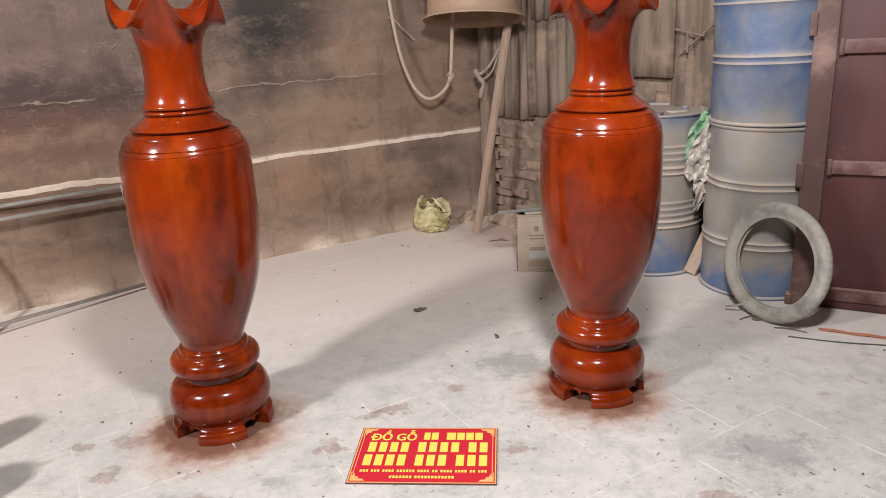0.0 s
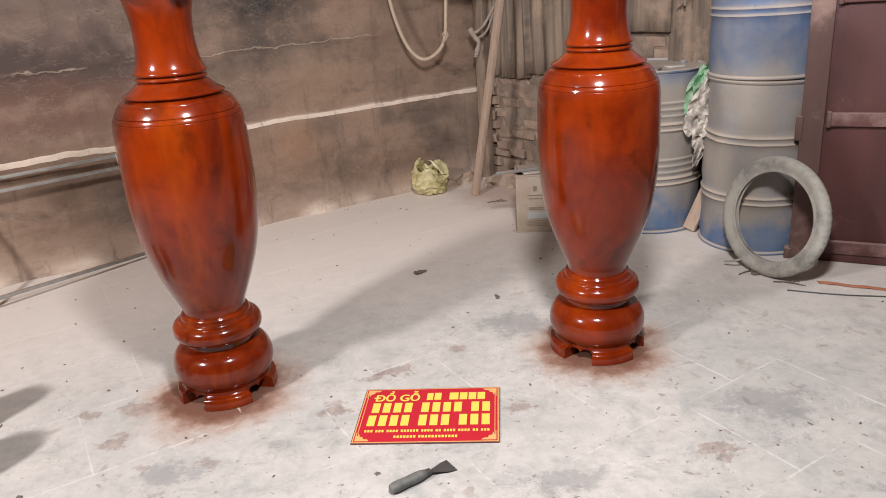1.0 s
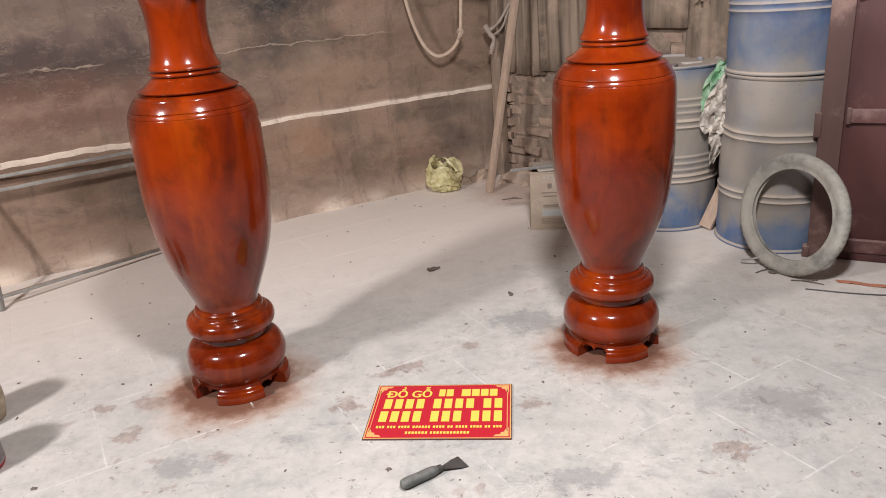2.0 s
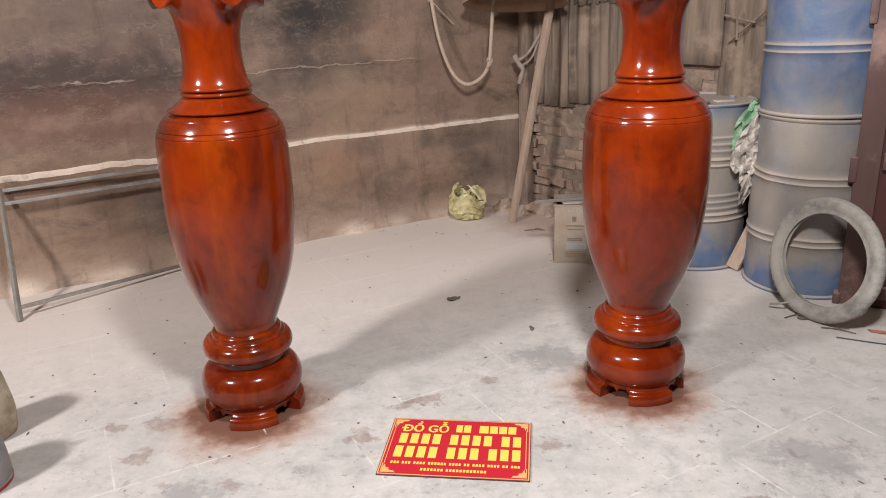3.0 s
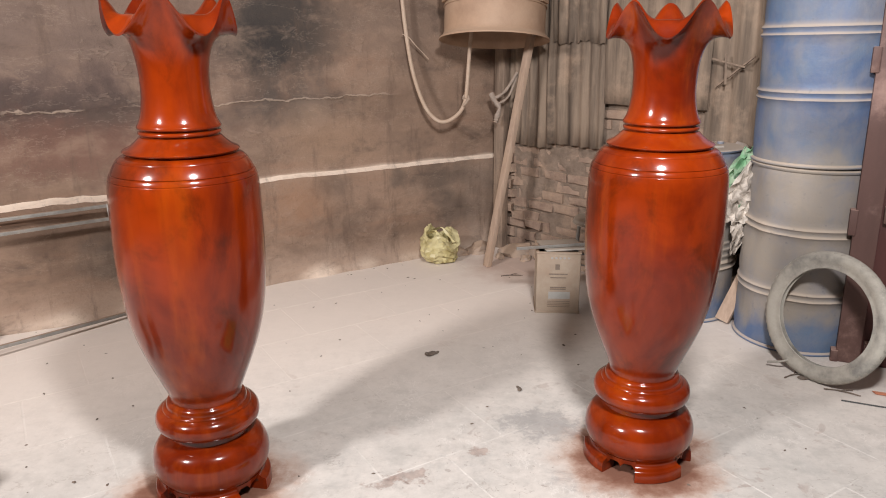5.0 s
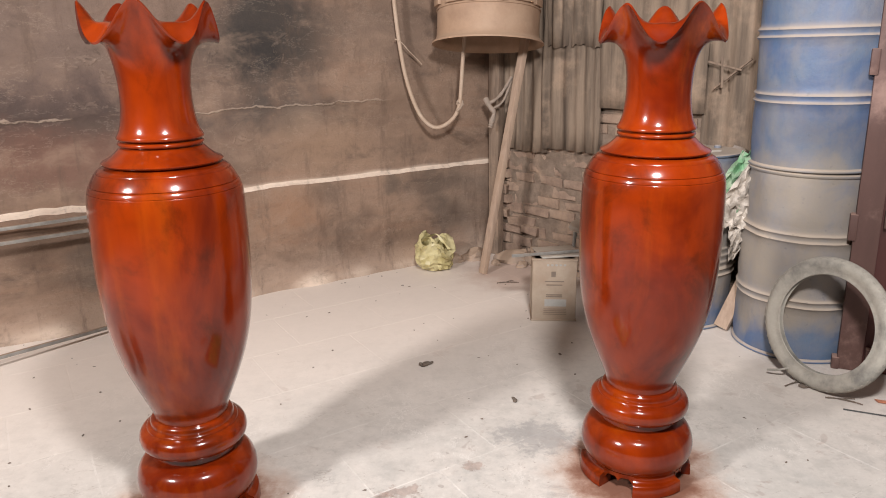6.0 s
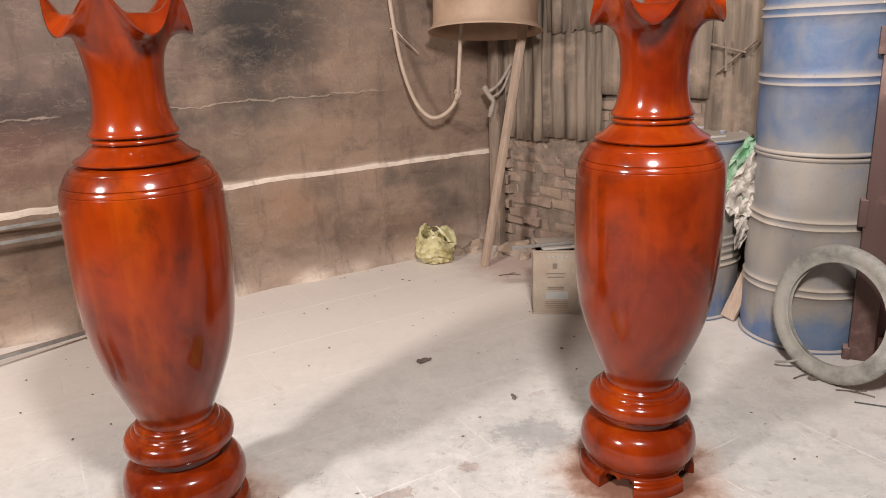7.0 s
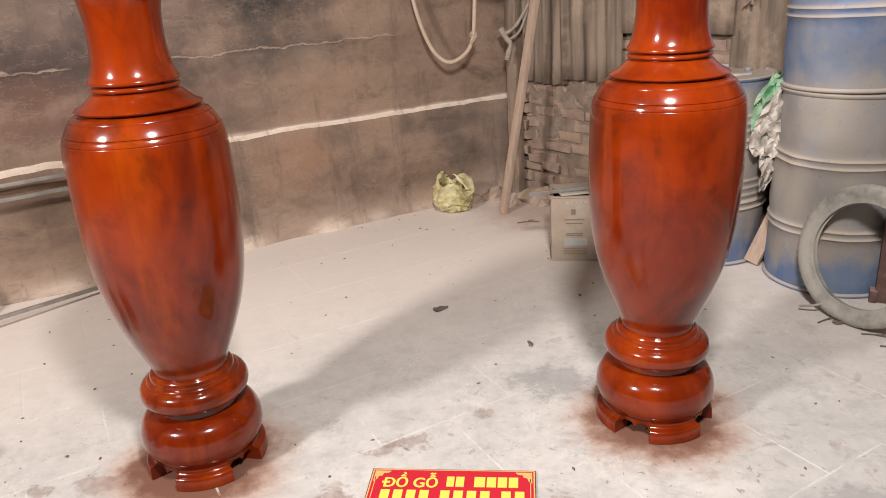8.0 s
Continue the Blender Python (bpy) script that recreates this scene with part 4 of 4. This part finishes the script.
def tin_can():
    c = thing("square_tin", "dusty square eighteen-litre tin with a faded label", "tin", (0.558, 4.195, 0.0), -6)
    w, h = 0.236, 0.345
    bm = box(bmesh.new(), (w, w, h), pose(0, 0, h / 2 + 0.002), 0.014)
    part("can", bm, TIN, c)
    part("top_seam", box(bmesh.new(), (w + 0.006, w + 0.006, 0.010), pose(0, 0, h - 0.003), 0.004), TIN, c)
    part("bottom_seam", box(bmesh.new(), (w + 0.006, w + 0.006, 0.010), pose(0, 0, 0.0055), 0.004), TIN, c)
    y = -w / 2 - 0.0012
    for i in range(5):
        part("print_dot", lathe([(0, 0.001), (0.006, 0.001), (0.007, -0.001)], 12, None, pose(-0.035 + 0.022 * i, y, 0.315, 90)), PALE, c)
    part("print_mark", box(bmesh.new(), (0.024, 0.002, 0.03), pose(-0.005, y, 0.265)), PRINT, c)
    for z, wid in ((0.225, 0.10), (0.205, 0.085), (0.150, 0.085), (0.140, 0.085)):
        part("print_bar", box(bmesh.new(), (wid, 0.002, 0.006), pose(0, y, z)), PRINT, c)
    part("label_patch", box(bmesh.new(), (0.115, 0.002, 0.040), pose(0.008, y, 0.105)), PALE, c, "faded pale label")
    for z in (0.07, 0.06, 0.05, 0.04):
        part("print_bar", box(bmesh.new(), (0.12, 0.002, 0.003), pose(0.006, y, z)), PRINT, c)
    return c


tin_can()
b = thing("cardboard_flap", "pale dusty flat sheet lying on the tin", "sheet", (0.575, 4.19, 0.349), 8)
part("sheet", box(bmesh.new(), (0.22, 0.19, 0.010), pose(0, 0, 0.006), 0.002), WHITE, b)
b = thing("flat_bar", "thin grey bar lying across the tin", "bar", (0.56, 4.11, 0.3605))
part("bar", beam(bmesh.new(), (-0.24, -0.02, 0.007), (0.26, 0.05, 0.016), 0.012, 0.018, 0.002), STEEL, b)

s = thing("small_stool", "small stool with a dusty white seat on metal legs", "stool", (0.86, 4.50, 0.0), 20)
part("seat", lathe(spline([(0.0, 0.435), (0.10, 0.438), (0.145, 0.43), (0.158, 0.412), (0.150, 0.395), (0.0, 0.39)], 4), 40), WHITE, s)
for k in range(4):
    a = radians(45 + 90 * k)
    part("leg", tube([(0.125 * math.cos(a), 0.125 * math.sin(a), 0.40), (0.16 * math.cos(a), 0.16 * math.sin(a), 0.0)], 0.011, 10), STEEL, s)
part("leg_ring", tube([(0.147 * math.cos(2 * math.pi * i / 20), 0.147 * math.sin(2 * math.pi * i / 20), 0.17) for i in range(21)], 0.007, 8), STEEL, s)


def hung_rag():
    """Stiff crumpled cloth: sheets of facets that narrow to a hanging point."""
    r = thing("hanging_cloth", "soiled white and green cloth with painted fold shade, hanging between two drums", "cloth", (1.405, 3.86, 0.0), -28)
    fold = random.Random(11)
    for name, mat, x0, y0, outline in (
            ("green_cloth", GREEN, -0.010, 0.010, ((0.925, -0.01, 0.05), (0.86, -0.05, 0.05), (0.78, -0.085, 0.04), (0.70, -0.09, 0.02), (0.64, -0.075, 0.0))),
            ("white_cloth", CLOTH, 0.0, -0.020, ((0.90, 0.03, 0.065), (0.82, -0.02, 0.07), (0.74, -0.06, 0.07), (0.68, -0.085, 0.06), (0.60, -0.095, 0.045), (0.56, -0.06, 0.03))),
            ("hanging_point", CLOTH, 0.0, -0.005, ((0.66, -0.05, 0.06), (0.58, -0.045, 0.055), (0.52, -0.04, 0.04), (0.45, -0.035, 0.01), (0.39, -0.03, -0.02)))):
        bm = bmesh.new()
        rows = []
        n = 13
        for j in range(n + 1):
            q = j / n * (len(outline) - 1)
            i = min(int(q), len(outline) - 2)
            z, a, b = (outline[i][m] + (outline[i + 1][m] - outline[i][m]) * (q - i) for m in range(3))
            row = []
            for k in range(8):
                x = a + (b - a) * k / 7
                row.append(bm.verts.new((x0 + x + fold.uniform(-0.006, 0.006), y0 + fold.uniform(-0.018, 0.018) + 0.02 * math.sin(k * 1.9 + j * 0.9), z + fold.uniform(-0.010, 0.010))))
            rows.append(row)
        for a, b in zip(rows, rows[1:]):
            for k in range(7):
                if (k + len(a)) % 2:
                    bm.faces.new((a[k], a[k + 1], b[k + 1]))
                    bm.faces.new((a[k], b[k + 1], b[k]))
                else:
                    bm.faces.new((a[k], a[k + 1], b[k]))
                    bm.faces.new((a[k + 1], b[k + 1], b[k]))
        ob = part(name, bm, mat, r, "faded green cloth" if mat == GREEN else "", 0)
        so = ob.modifiers.new("thick", "SOLIDIFY")
        so.thickness = 0.003
    return r


hung_rag()
b = thing("short_plank", "short dusty plank leaning between two drums", "plank", (1.405, 3.925, 0.0), 0)
part("plank", beam(bmesh.new(), (-0.02, -0.01, 0.012), (0.115, 0.03, 0.30), 0.075, 0.022, 0.003, 20), TIMBER, b)


# ---- steel bench frame by the wall ----
def bench_frame():
    f = thing("steel_frame", "bare flat steel frame leaning on the wall plinth", "frame", (-2.33, 3.38, 0.0))
    lf, rf, lt, rt = Vector((0, 0, 0)), Vector((0.565, 0.715, 0.0)), Vector((-0.195, 0.359, 0.607)), Vector((0.509, 0.746, 0.630))
    w = 0.022
    part("leg", beam(bmesh.new(), lf, lt, w, w, 0.002, 45), STEEL, f)
    part("leg", beam(bmesh.new(), rf, rt, w, w, 0.002, 45), STEEL, f)
    for k, q in ((0.10, 0.05), (0.883, 0.875), (0.985, 0.985)):
        a, b = lf.lerp(lt, k), rf.lerp(rt, q)
        d = (b - a).normalized() * 0.013
        part("rail", beam(bmesh.new(), a + d, b - d, 0.018, 0.018, 0.002), STEEL, f)
    return f


bench_frame()


# ---- the sign on the floor ----
def sign():
    w, h = 0.500, 0.336
    s = thing("shop_sign", "red sign board with yellow lettering lying on the floor", "sign", (-0.083, 2.254, 0.0), -4.8)
    board = part("board", box(bmesh.new(), (w, h, 0.005), pose(0, 0, 0.0032), 0.0008), EDGE, s)
    z = 0.0062

    def flat(name, x0, y0, x1, y1, mat, lift=0.0, slant=0.0):
        bm = box(bmesh.new(), (abs(x1 - x0) * w, abs(y1 - y0) * h, 0.0006), pose(((x0 + x1) / 2 - 0.5) * w, (0.5 - (y0 + y1) / 2) * h, z + lift))
        return part(name, bm, mat, board, smooth=0)

    flat("border", 0.006, 0.008, 0.994, 0.992, GOLD, -0.0004)
    flat("ground", 0.014, 0.020, 0.986, 0.980, RED, 0.0)
    for x in (0.05, 0.95):
        flat("side_line", x - 0.0025 - 0.018 * (1 if x < 0.5 else -1), 0.12, x + 0.0025 - 0.018 * (1 if x < 0.5 else -1), 0.88, GOLD, 0.0004)
    for sx in (-1, 1):
        for sy in (-1, 1):
            bm = bmesh.new()
            pts = [(0, 0), (0.10, 0), (0.085, 0.03), (0.055, 0.035), (0.05, 0.07), (0.03, 0.075), (0.02, 0.12), (0, 0.15)]
            vs = [bm.verts.new((sx * (0.478 - x) * w, sy * (0.466 - y) * h, z + 0.0007)) for x, y in pts]
            bm.faces.new(vs)
            part("corner_ornament", bm, GOLD, board, smooth=0)

    def words(text, x0, x1, y0, y1):
        data = bpy.data.curves.new("lettering", "FONT")
        data.body, data.extrude = text, 0.0
        ob = bpy.data.objects.new("lettering", data)
        scene.collection.objects.link(ob)
        bpy.context.view_layer.update()
        me = bpy.data.meshes.new_from_object(ob.evaluated_get(bpy.context.evaluated_depsgraph_get()))
        bpy.data.objects.remove(ob)
        co = [v.co.copy() for v in me.vertices]
        ax, bx = min(c.x for c in co), max(c.x for c in co)
        ay, by = min(c.y for c in co), max(c.y for c in co)
        for v in me.vertices:
            v.co = (((v.co.x - ax) / (bx - ax) * (x1 - x0) + x0 - 0.5) * w, (0.5 - (y1 - (v.co.y - ay) / (by - ay) * (y1 - y0))) * h, z + 0.0009)
        bold = bmesh.new()
        for i, (dx, dy) in enumerate(((-0.0016, 0.0), (0.0016, 0.0), (0.0, 0.0011), (0.0, -0.0011), (0.0, 0.0))):
            step_mesh = me.copy()
            step_mesh.transform(Matrix.Translation((dx, dy, 0.00004 * i)))
            bold.from_mesh(step_mesh)
            bpy.data.meshes.remove(step_mesh)
        bold.to_mesh(me)
        bold.free()
        me.materials.clear()
        me.materials.append(YELLOW)
        ob = new("lettering", me)
        ob.parent = board

    words("DỒ GỖ", 0.095, 0.415, 0.055, 0.255)
    flat("letter_stroke", 0.080, 0.178, 0.128, 0.203, YELLOW, 0.0012)
    for x0, x1 in ((0.47, 0.515), (0.525, 0.575), (0.635, 0.70), (0.71, 0.765), (0.775, 0.83), (0.84, 0.895)):
        flat("bar", x0, 0.105, x1, 0.24, YELLOW, 0.0009)

    def digits(groups, y0, y1, x0, x1, gap):
        n = sum(groups)
        cw = (x1 - x0 - gap * (len(groups) - 1)) / n
        x = x0
        for g in groups:
            for _ in range(g):
                flat("bar", x + 0.13 * cw, y0 + 0.006, x + 0.83 * cw, y1 - 0.006, YELLOW, 0.0009)
                x += cw
            x += gap

    digits((4, 4, 2), 0.285, 0.475, 0.075, 0.945, 0.045)
    digits((4, 3, 3), 0.515, 0.715, 0.065, 0.945, 0.045)
    digits((3, 3, 4, 6, 4, 2, 4, 4, 2, 3), 0.775, 0.825, 0.07, 0.935, 0.014)
    digits((7, 12), 0.875, 0.925, 0.28, 0.72, 0.012)
    return s


sign()


# ---- putty knife ----
k = thing("putty_knife", "grey-handled putty knife lying on the floor", "tool", (-0.197, 1.847, 0.0), 32.0)
bm = lathe(spline([(0.0, 0.0), (0.013, 0.003), (0.0175, 0.02), (0.0165, 0.06), (0.0165, 0.105), (0.0135, 0.122), (0.009, 0.130), (0.0, 0.131)], 4), 20, None, pose(0, 0, 0.0175, 0, 90, 0))
part("handle", bm, GRIP, k)
part("ferrule", lathe([(0.0, 0.128), (0.0115, 0.128), (0.0105, 0.142), (0.0, 0.143)], 16, None, pose(0, 0, 0.0175, 0, 90, 0)), IRON, k)
bm = bmesh.new()
rows = []
for x, half, zz in ((0.135, 0.006, 0.017), (0.150, 0.008, 0.014), (0.170, 0.016, 0.010), (0.195, 0.026, 0.006), (0.222, 0.031, 0.002)):
    rows.append([bm.verts.new((x, q, zz + d)) for q, d in ((-half, 0), (half, 0), (half, 0.002), (-half, 0.002))])
for a, b in zip(rows, rows[1:]):
    for q in range(4):
        bm.faces.new((a[q], b[q], b[(q + 1) % 4], a[(q + 1) % 4]))
bm.faces.new(rows[0]), bm.faces.new(rows[-1])
part("blade", bm, IRON, k)


# ---- cladding and bricks of the back wall ----
def corrugated(name, x0, x1, z0, z1, y, label, pitch=0.062, depth=0.012, ragged=0.02, seed=0):
    """A sheet with upright flutes; x runs along the wall, y stands off it."""
    bm = bmesh.new()
    nx, nz = int((x1 - x0) / pitch * 8), 14
    rows = []
    for i in range(nx + 1):
        x = x0 + (x1 - x0) * i / nx
        low = z0 + ragged * noise.noise((x * 4, seed, 0)) + 0.5 * ragged * noise.noise((x * 21, seed, 3))
        col = []
        for j in range(nz + 1):
            z = low + (z1 - low) * j / nz
            phase = x / pitch + 0.9 * noise.noise((x * 3.1, 0.0, seed)) + 0.25 * noise.noise((x * 1.5, z * 1.1, seed + 2))
            f = depth * math.sin(2 * math.pi * phase) * max(0.15, 0.7 + 0.9 * noise.noise((x * 4.5, z * 0.8, seed)))
            f += 0.5 * depth * (1 - 2 * abs((phase * 0.5) % 1.0 - 0.5)) - 0.2 * depth
            col.append(bm.verts.new((x, y + f + 0.02 * noise.noise((x * 2.1, z * 1.4, seed + 5)), z)))
        rows.append(col)
    for a, b in zip(rows, rows[1:]):
        for j in range(nz):
            bm.faces.new((a[j], b[j], b[j + 1], a[j + 1]))
    ob = part(name, bm, SHEET, wall_back, label, 60)
    so = ob.modifiers.new("thick", "SOLIDIFY")
    so.thickness = 0.006
    return ob


corrugated("cladding_sheet", 0.06, 0.50, 0.745, 2.9, -0.045, "dusty corrugated cladding sheet", 0.068, 0.013, 0.014, 1)
corrugated("cladding_sheet", 0.47, 0.90, 0.775, 2.9, -0.060, "dusty corrugated cladding sheet", 0.068, 0.014, 0.018, 4)
corrugated("cladding_sheet", 0.52, 0.90, 1.42, 2.9, -0.088, "torn dusty corrugated cladding sheet", 0.075, 0.012, 0.085, 21)
corrugated("cladding_board", 0.88, 1.55, 1.055, 2.9, -0.060, "flat dusty cladding board", 0.30, 0.003, 0.006, 9)
corrugated("cladding_sheet", 1.53, 2.6, 0.55, 2.9, -0.050, "dusty corrugated cladding sheet", 0.095, 0.016, 0.02, 12)
b = thing("split_battens", "broken battens nailed across the cladding", "batten", (0, 0, 0))
b.matrix_world = BACK
for (xa, za), (xb, zb), y in (((1.60, 1.185), (1.80, 1.345), -0.085), ((1.645, 1.355), (1.665, 1.20), -0.10), ((1.57, 1.33), (1.76, 1.29), -0.095)):
    part("batten", beam(bmesh.new(), (xa, y, za), (xb, y - 0.02, zb), 0.012, 0.009, 0.002), SPLINTER, b)

# rubble swept against the foot of the corner
for i, (x, y, r) in enumerate(((0.46, 5.20, 0.085), (0.20, 5.27, 0.07), (0.60, 5.12, 0.075), (0.72, 4.97, 0.06), (0.05, 5.20, 0.05), (0.50, 5.06, 0.035), (0.33, 5.12, 0.03), (0.84, 4.86, 0.06))):
    bm = bmesh.new()
    bmesh.ops.create_icosphere(bm, subdivisions=3, radius=1.0)
    for v in bm.verts:
        d = 1 + 0.35 * noise.noise(v.co * 1.7 + Vector((i * 3.1, 0, 0))) + 0.15 * noise.noise(v.co * 5)
        v.co = Vector((v.co.x * d * r * 1.5, v.co.y * d * r, max(-0.1, v.co.z * d) * r * 0.9))
    single("mortar_rubble", bm, RUBBLE, "lump of pinkish mortar rubble at the foot of the wall", "rubble", pose(x, y, 0.004, 0, 0, i * 47 % 180), group="rubble in the corner")

# ---- what lies at the edge of the floor ----
b = thing("orange_strap", "flat orange strap trailing across the floor", "strap")
bm = bmesh.new()
rows = []
for i in range(25):
    t = i / 24
    x, y = 1.72 + 0.62 * t, 3.12 - 0.20 * t - 0.05 * math.sin(t * 3)
    rows.append([bm.verts.new((x, y + d, 0.004 + 0.004 * math.sin(i * 0.7) ** 2 + e)) for d, e in ((-0.012, 0), (0.012, 0), (0.012, 0.003), (-0.012, 0.003))])
for a, c in zip(rows, rows[1:]):
    for q in range(4):
        bm.faces.new((a[q], c[q], c[(q + 1) % 4], a[(q + 1) % 4]))
part("strap", bm, ORANGE, b)
c = thing("thin_cable", "thin dark cable lying on the dusty floor", "cable")
part("wire", tube([(1.55, 3.06, 0.004), (1.75, 2.97, 0.004), (1.92, 2.93, 0.004), (2.1, 2.86, 0.004), (2.4, 2.80, 0.004)], 0.003, 6), IRON, c)

s = thing("paper_sack", "upright crumpled beige paper sack on the floor", "sack", (-1.815, 2.36, 0.0), 20)
bm = lathe(spline([(0.0, 0.002), (0.080, 0.002), (0.097, 0.015), (0.102, 0.09), (0.094, 0.18), (0.078, 0.255), (0.048, 0.29), (0.0, 0.298)], 5), 48)
for v in bm.verts:
    a = math.atan2(v.co.y, v.co.x)
    q = 1 + 0.06 * math.sin(4 * a + 2) + 0.14 * noise.noise((v.co.x * 16, v.co.y * 16, v.co.z * 5)) - 0.05 * abs(noise.noise((v.co.x * 30, v.co.y * 30, v.co.z * 9)))
    v.co.x *= q
    v.co.y *= q
part("sack", bm, SACK, s, smooth=18)
s = thing("plastic_jar", "dusty grey plastic jar with a dark red base, on the floor", "jar", (-1.668, 2.06, 0.0))
part("shell", lathe(spline([(0.0, 0.014), (0.105, 0.014), (0.112, 0.022), (0.113, 0.06), (0.108, 0.13), (0.098, 0.20), (0.084, 0.245), (0.05, 0.262), (0.0, 0.264)], 4), 48), BUCKET, s)
part("base_band", lathe([(0.0, 0.0), (0.108, 0.0), (0.114, 0.005), (0.114, 0.016), (0.108, 0.020), (0.0, 0.020)], 48), DEEP_RED, s, "dark red base band")

for x, y, turn in ((1.47, 3.29, 20), (1.585, 3.135, -25), (0.36, 4.72, 5)):
    tw = thing("dry_twig", "thin dark forked twig lying on the floor", "twig", (x, y, 0.0), turn, "twigs on the floor")
    part("stem", tube([(-0.06, 0, 0.004), (-0.01, 0.008, 0.006), (0.04, 0.0, 0.005), (0.075, -0.012, 0.004)], 0.0032, 6, None, False, 0.3), DEBRIS, tw)
    part("side_shoot", tube([(0.0, 0.006, 0.006), (0.025, 0.022, 0.009), (0.05, 0.03, 0.004)], 0.0022, 6, None, False, 0.3), DEBRIS, tw)

# dark shavings and flecks
rng = random.Random(5)
bm = bmesh.new()
for i in range(150):
    x, y = rng.uniform(-2.2, 2.0), rng.uniform(1.6, 5.0)
    r = rng.uniform(0.002, 0.006) * (1.9 if rng.random() < 0.12 else 1)
    q = pose(x, y, 0.001, 0, 0, rng.uniform(0, 360))
    n = 5
    long = rng.uniform(1, 2.6)
    ring = [bm.verts.new(q @ Vector((long * r * math.cos(2 * math.pi * k / n) * rng.uniform(0.6, 1.2), r * math.sin(2 * math.pi * k / n) * rng.uniform(0.6, 1.2), 0))) for k in range(n)]
    tip = bm.verts.new(q @ Vector((0, 0, r * 0.7)))
    for k in range(n):
        bm.faces.new((ring[k], ring[(k + 1) % n], tip))
single("floor_shavings", bm, DEBRIS, "dark wood shavings and flecks scattered over the floor", "shavings", None, "stuff", smooth=0)
for x, y, r in ((-0.128, 3.557, 0.022), (0.243, 3.207, 0.014), (1.50, 3.25, 0.02)):
    bm = bmesh.new()
    for k in range(3):
        bmesh.ops.create_icosphere(bm, subdivisions=2, radius=r * (1 - 0.25 * k), matrix=pose(r * (k - 1) * 0.9, r * 0.4 * k, r * 0.25, 0, 0, 40 * k) @ Matrix.Diagonal((1, 0.7, 0.4, 1)))
    crumpled(bm, r * 0.5, 60, x)
    single("leaf_scrap", bm, DEBRIS, "dark curled scrap lying on the floor", "scrap", pose(x, y, r * 0.12, 0, 0, 30 + 200 * x), group="scraps on the floor")

# bricks: an old wall seen below the cladding
brick_forms = []
for f in range(5):
    bm = box(bmesh.new(), (0.205, 0.10, 0.060), None, 0.006)
    for v in bm.verts:
        v.co += Vector((noise.noise(v.co * 30 + Vector((f, 0, 0))), noise.noise(v.co * 30 + Vector((0, f, 4))), noise.noise(v.co * 30 + Vector((2, 0, f))))) * 0.015
    brick_forms.append(meshed("brick", bm, BRICK, 40))
rng = random.Random(3)
for row in range(14):
    z = 0.036 + row * 0.0735
    for i in range(13):
        x = -0.04 + i * 0.221 + (0.11 if row % 2 else 0) + rng.uniform(-0.012, 0.012)
        if row > 10 and x < 0.8 or rng.random() < 0.05:
            continue
        ob = new("brick", brick_forms[rng.randrange(5)])
        ob.parent = wall_back
        ob.matrix_basis = pose(x, 0.045 - rng.uniform(-0.004, 0.016), z + rng.uniform(-0.005, 0.005), rng.uniform(-3, 3), rng.uniform(-2.5, 2.5), rng.uniform(-3, 3)) @ Matrix.Diagonal((rng.uniform(0.72, 1.06), 1, rng.uniform(0.85, 1.1), 1))

for x, z, out, tilt in ((0.10, 0.30, 0.055, 8), (0.13, 0.385, 0.040, -6), (0.09, 0.47, 0.060, 11), (0.12, 0.56, 0.035, -9), (0.10, 0.645, 0.050, 5), (0.24, 0.245, 0.045, -4), (0.36, 0.20, 0.040, 3)):
    ob = new("brick", brick_forms[int(x * 100) % 5])
    ob.parent = wall_back
    ob.matrix_basis = pose(x, 0.045 - out, z, tilt * 0.5, tilt, tilt * 1.5) @ Matrix.Diagonal((0.62, 1, 0.95, 1))

# mortar slapped over the bricks in uneven patches
bm = bmesh.new()
grid = []
for i in range(71):
    x = 0.02 + i * 0.02
    grid.append([bm.verts.new((x, -0.008 + 0.012 * max(0.0, 1 - j / 24) - 0.020 * noise.noise((x * 5, j * 0.02 * 7, 3)) - 0.010 * noise.noise((x * 17, j * 0.02 * 21, 8)) - 0.0035 * noise.noise((x * 60, j * 0.02 * 60, 1)), 0.005 + j * 0.02)) for j in range(52)])
for a, b in zip(grid, grid[1:]):
    for j in range(51):
        bm.faces.new((a[j], a[j + 1], b[j + 1], b[j]))
part("mortar_daub", bm, MORTAR, wall_back, "rough mortar smeared over old bricks", 60)

# floor tiles in running bond, parallel to the long wall
TILE_U, TILE_V, TILE_TURN = 0.5130, 0.4375, 31.0
tile_forms = []
for f in range(4):
    bm = box(bmesh.new(), (TILE_U - 0.007, TILE_V - 0.007, 0.02), pose(0, 0, -0.010), 0.0003)
    tile_forms.append(meshed("tile", bm, TILE, 0))
rng = random.Random(8)
turn = pose(0, 0, 0, 0, 0, TILE_TURN)
for row in range(-2, 12):
    for i in range(-8, 12):
        u = 1.06 + TILE_U * (i + 0.5) + (0.5 * TILE_U if row % 2 else 0)
        v = 1.482 + TILE_V * (row - 0.5) + TILE_V
        q = turn @ Vector((u, v, 0))
        if not (-3.4 < q.x < 2.6 and 0.6 < q.y < 5.9):
            continue
        ob = new("tile", tile_forms[rng.randrange(4)])
        ob.parent = floor
        ob.matrix_basis = turn @ pose(u, v, rng.uniform(-0.0002, 0.0), rng.uniform(-0.02, 0.02), rng.uniform(-0.02, 0.02), 0)
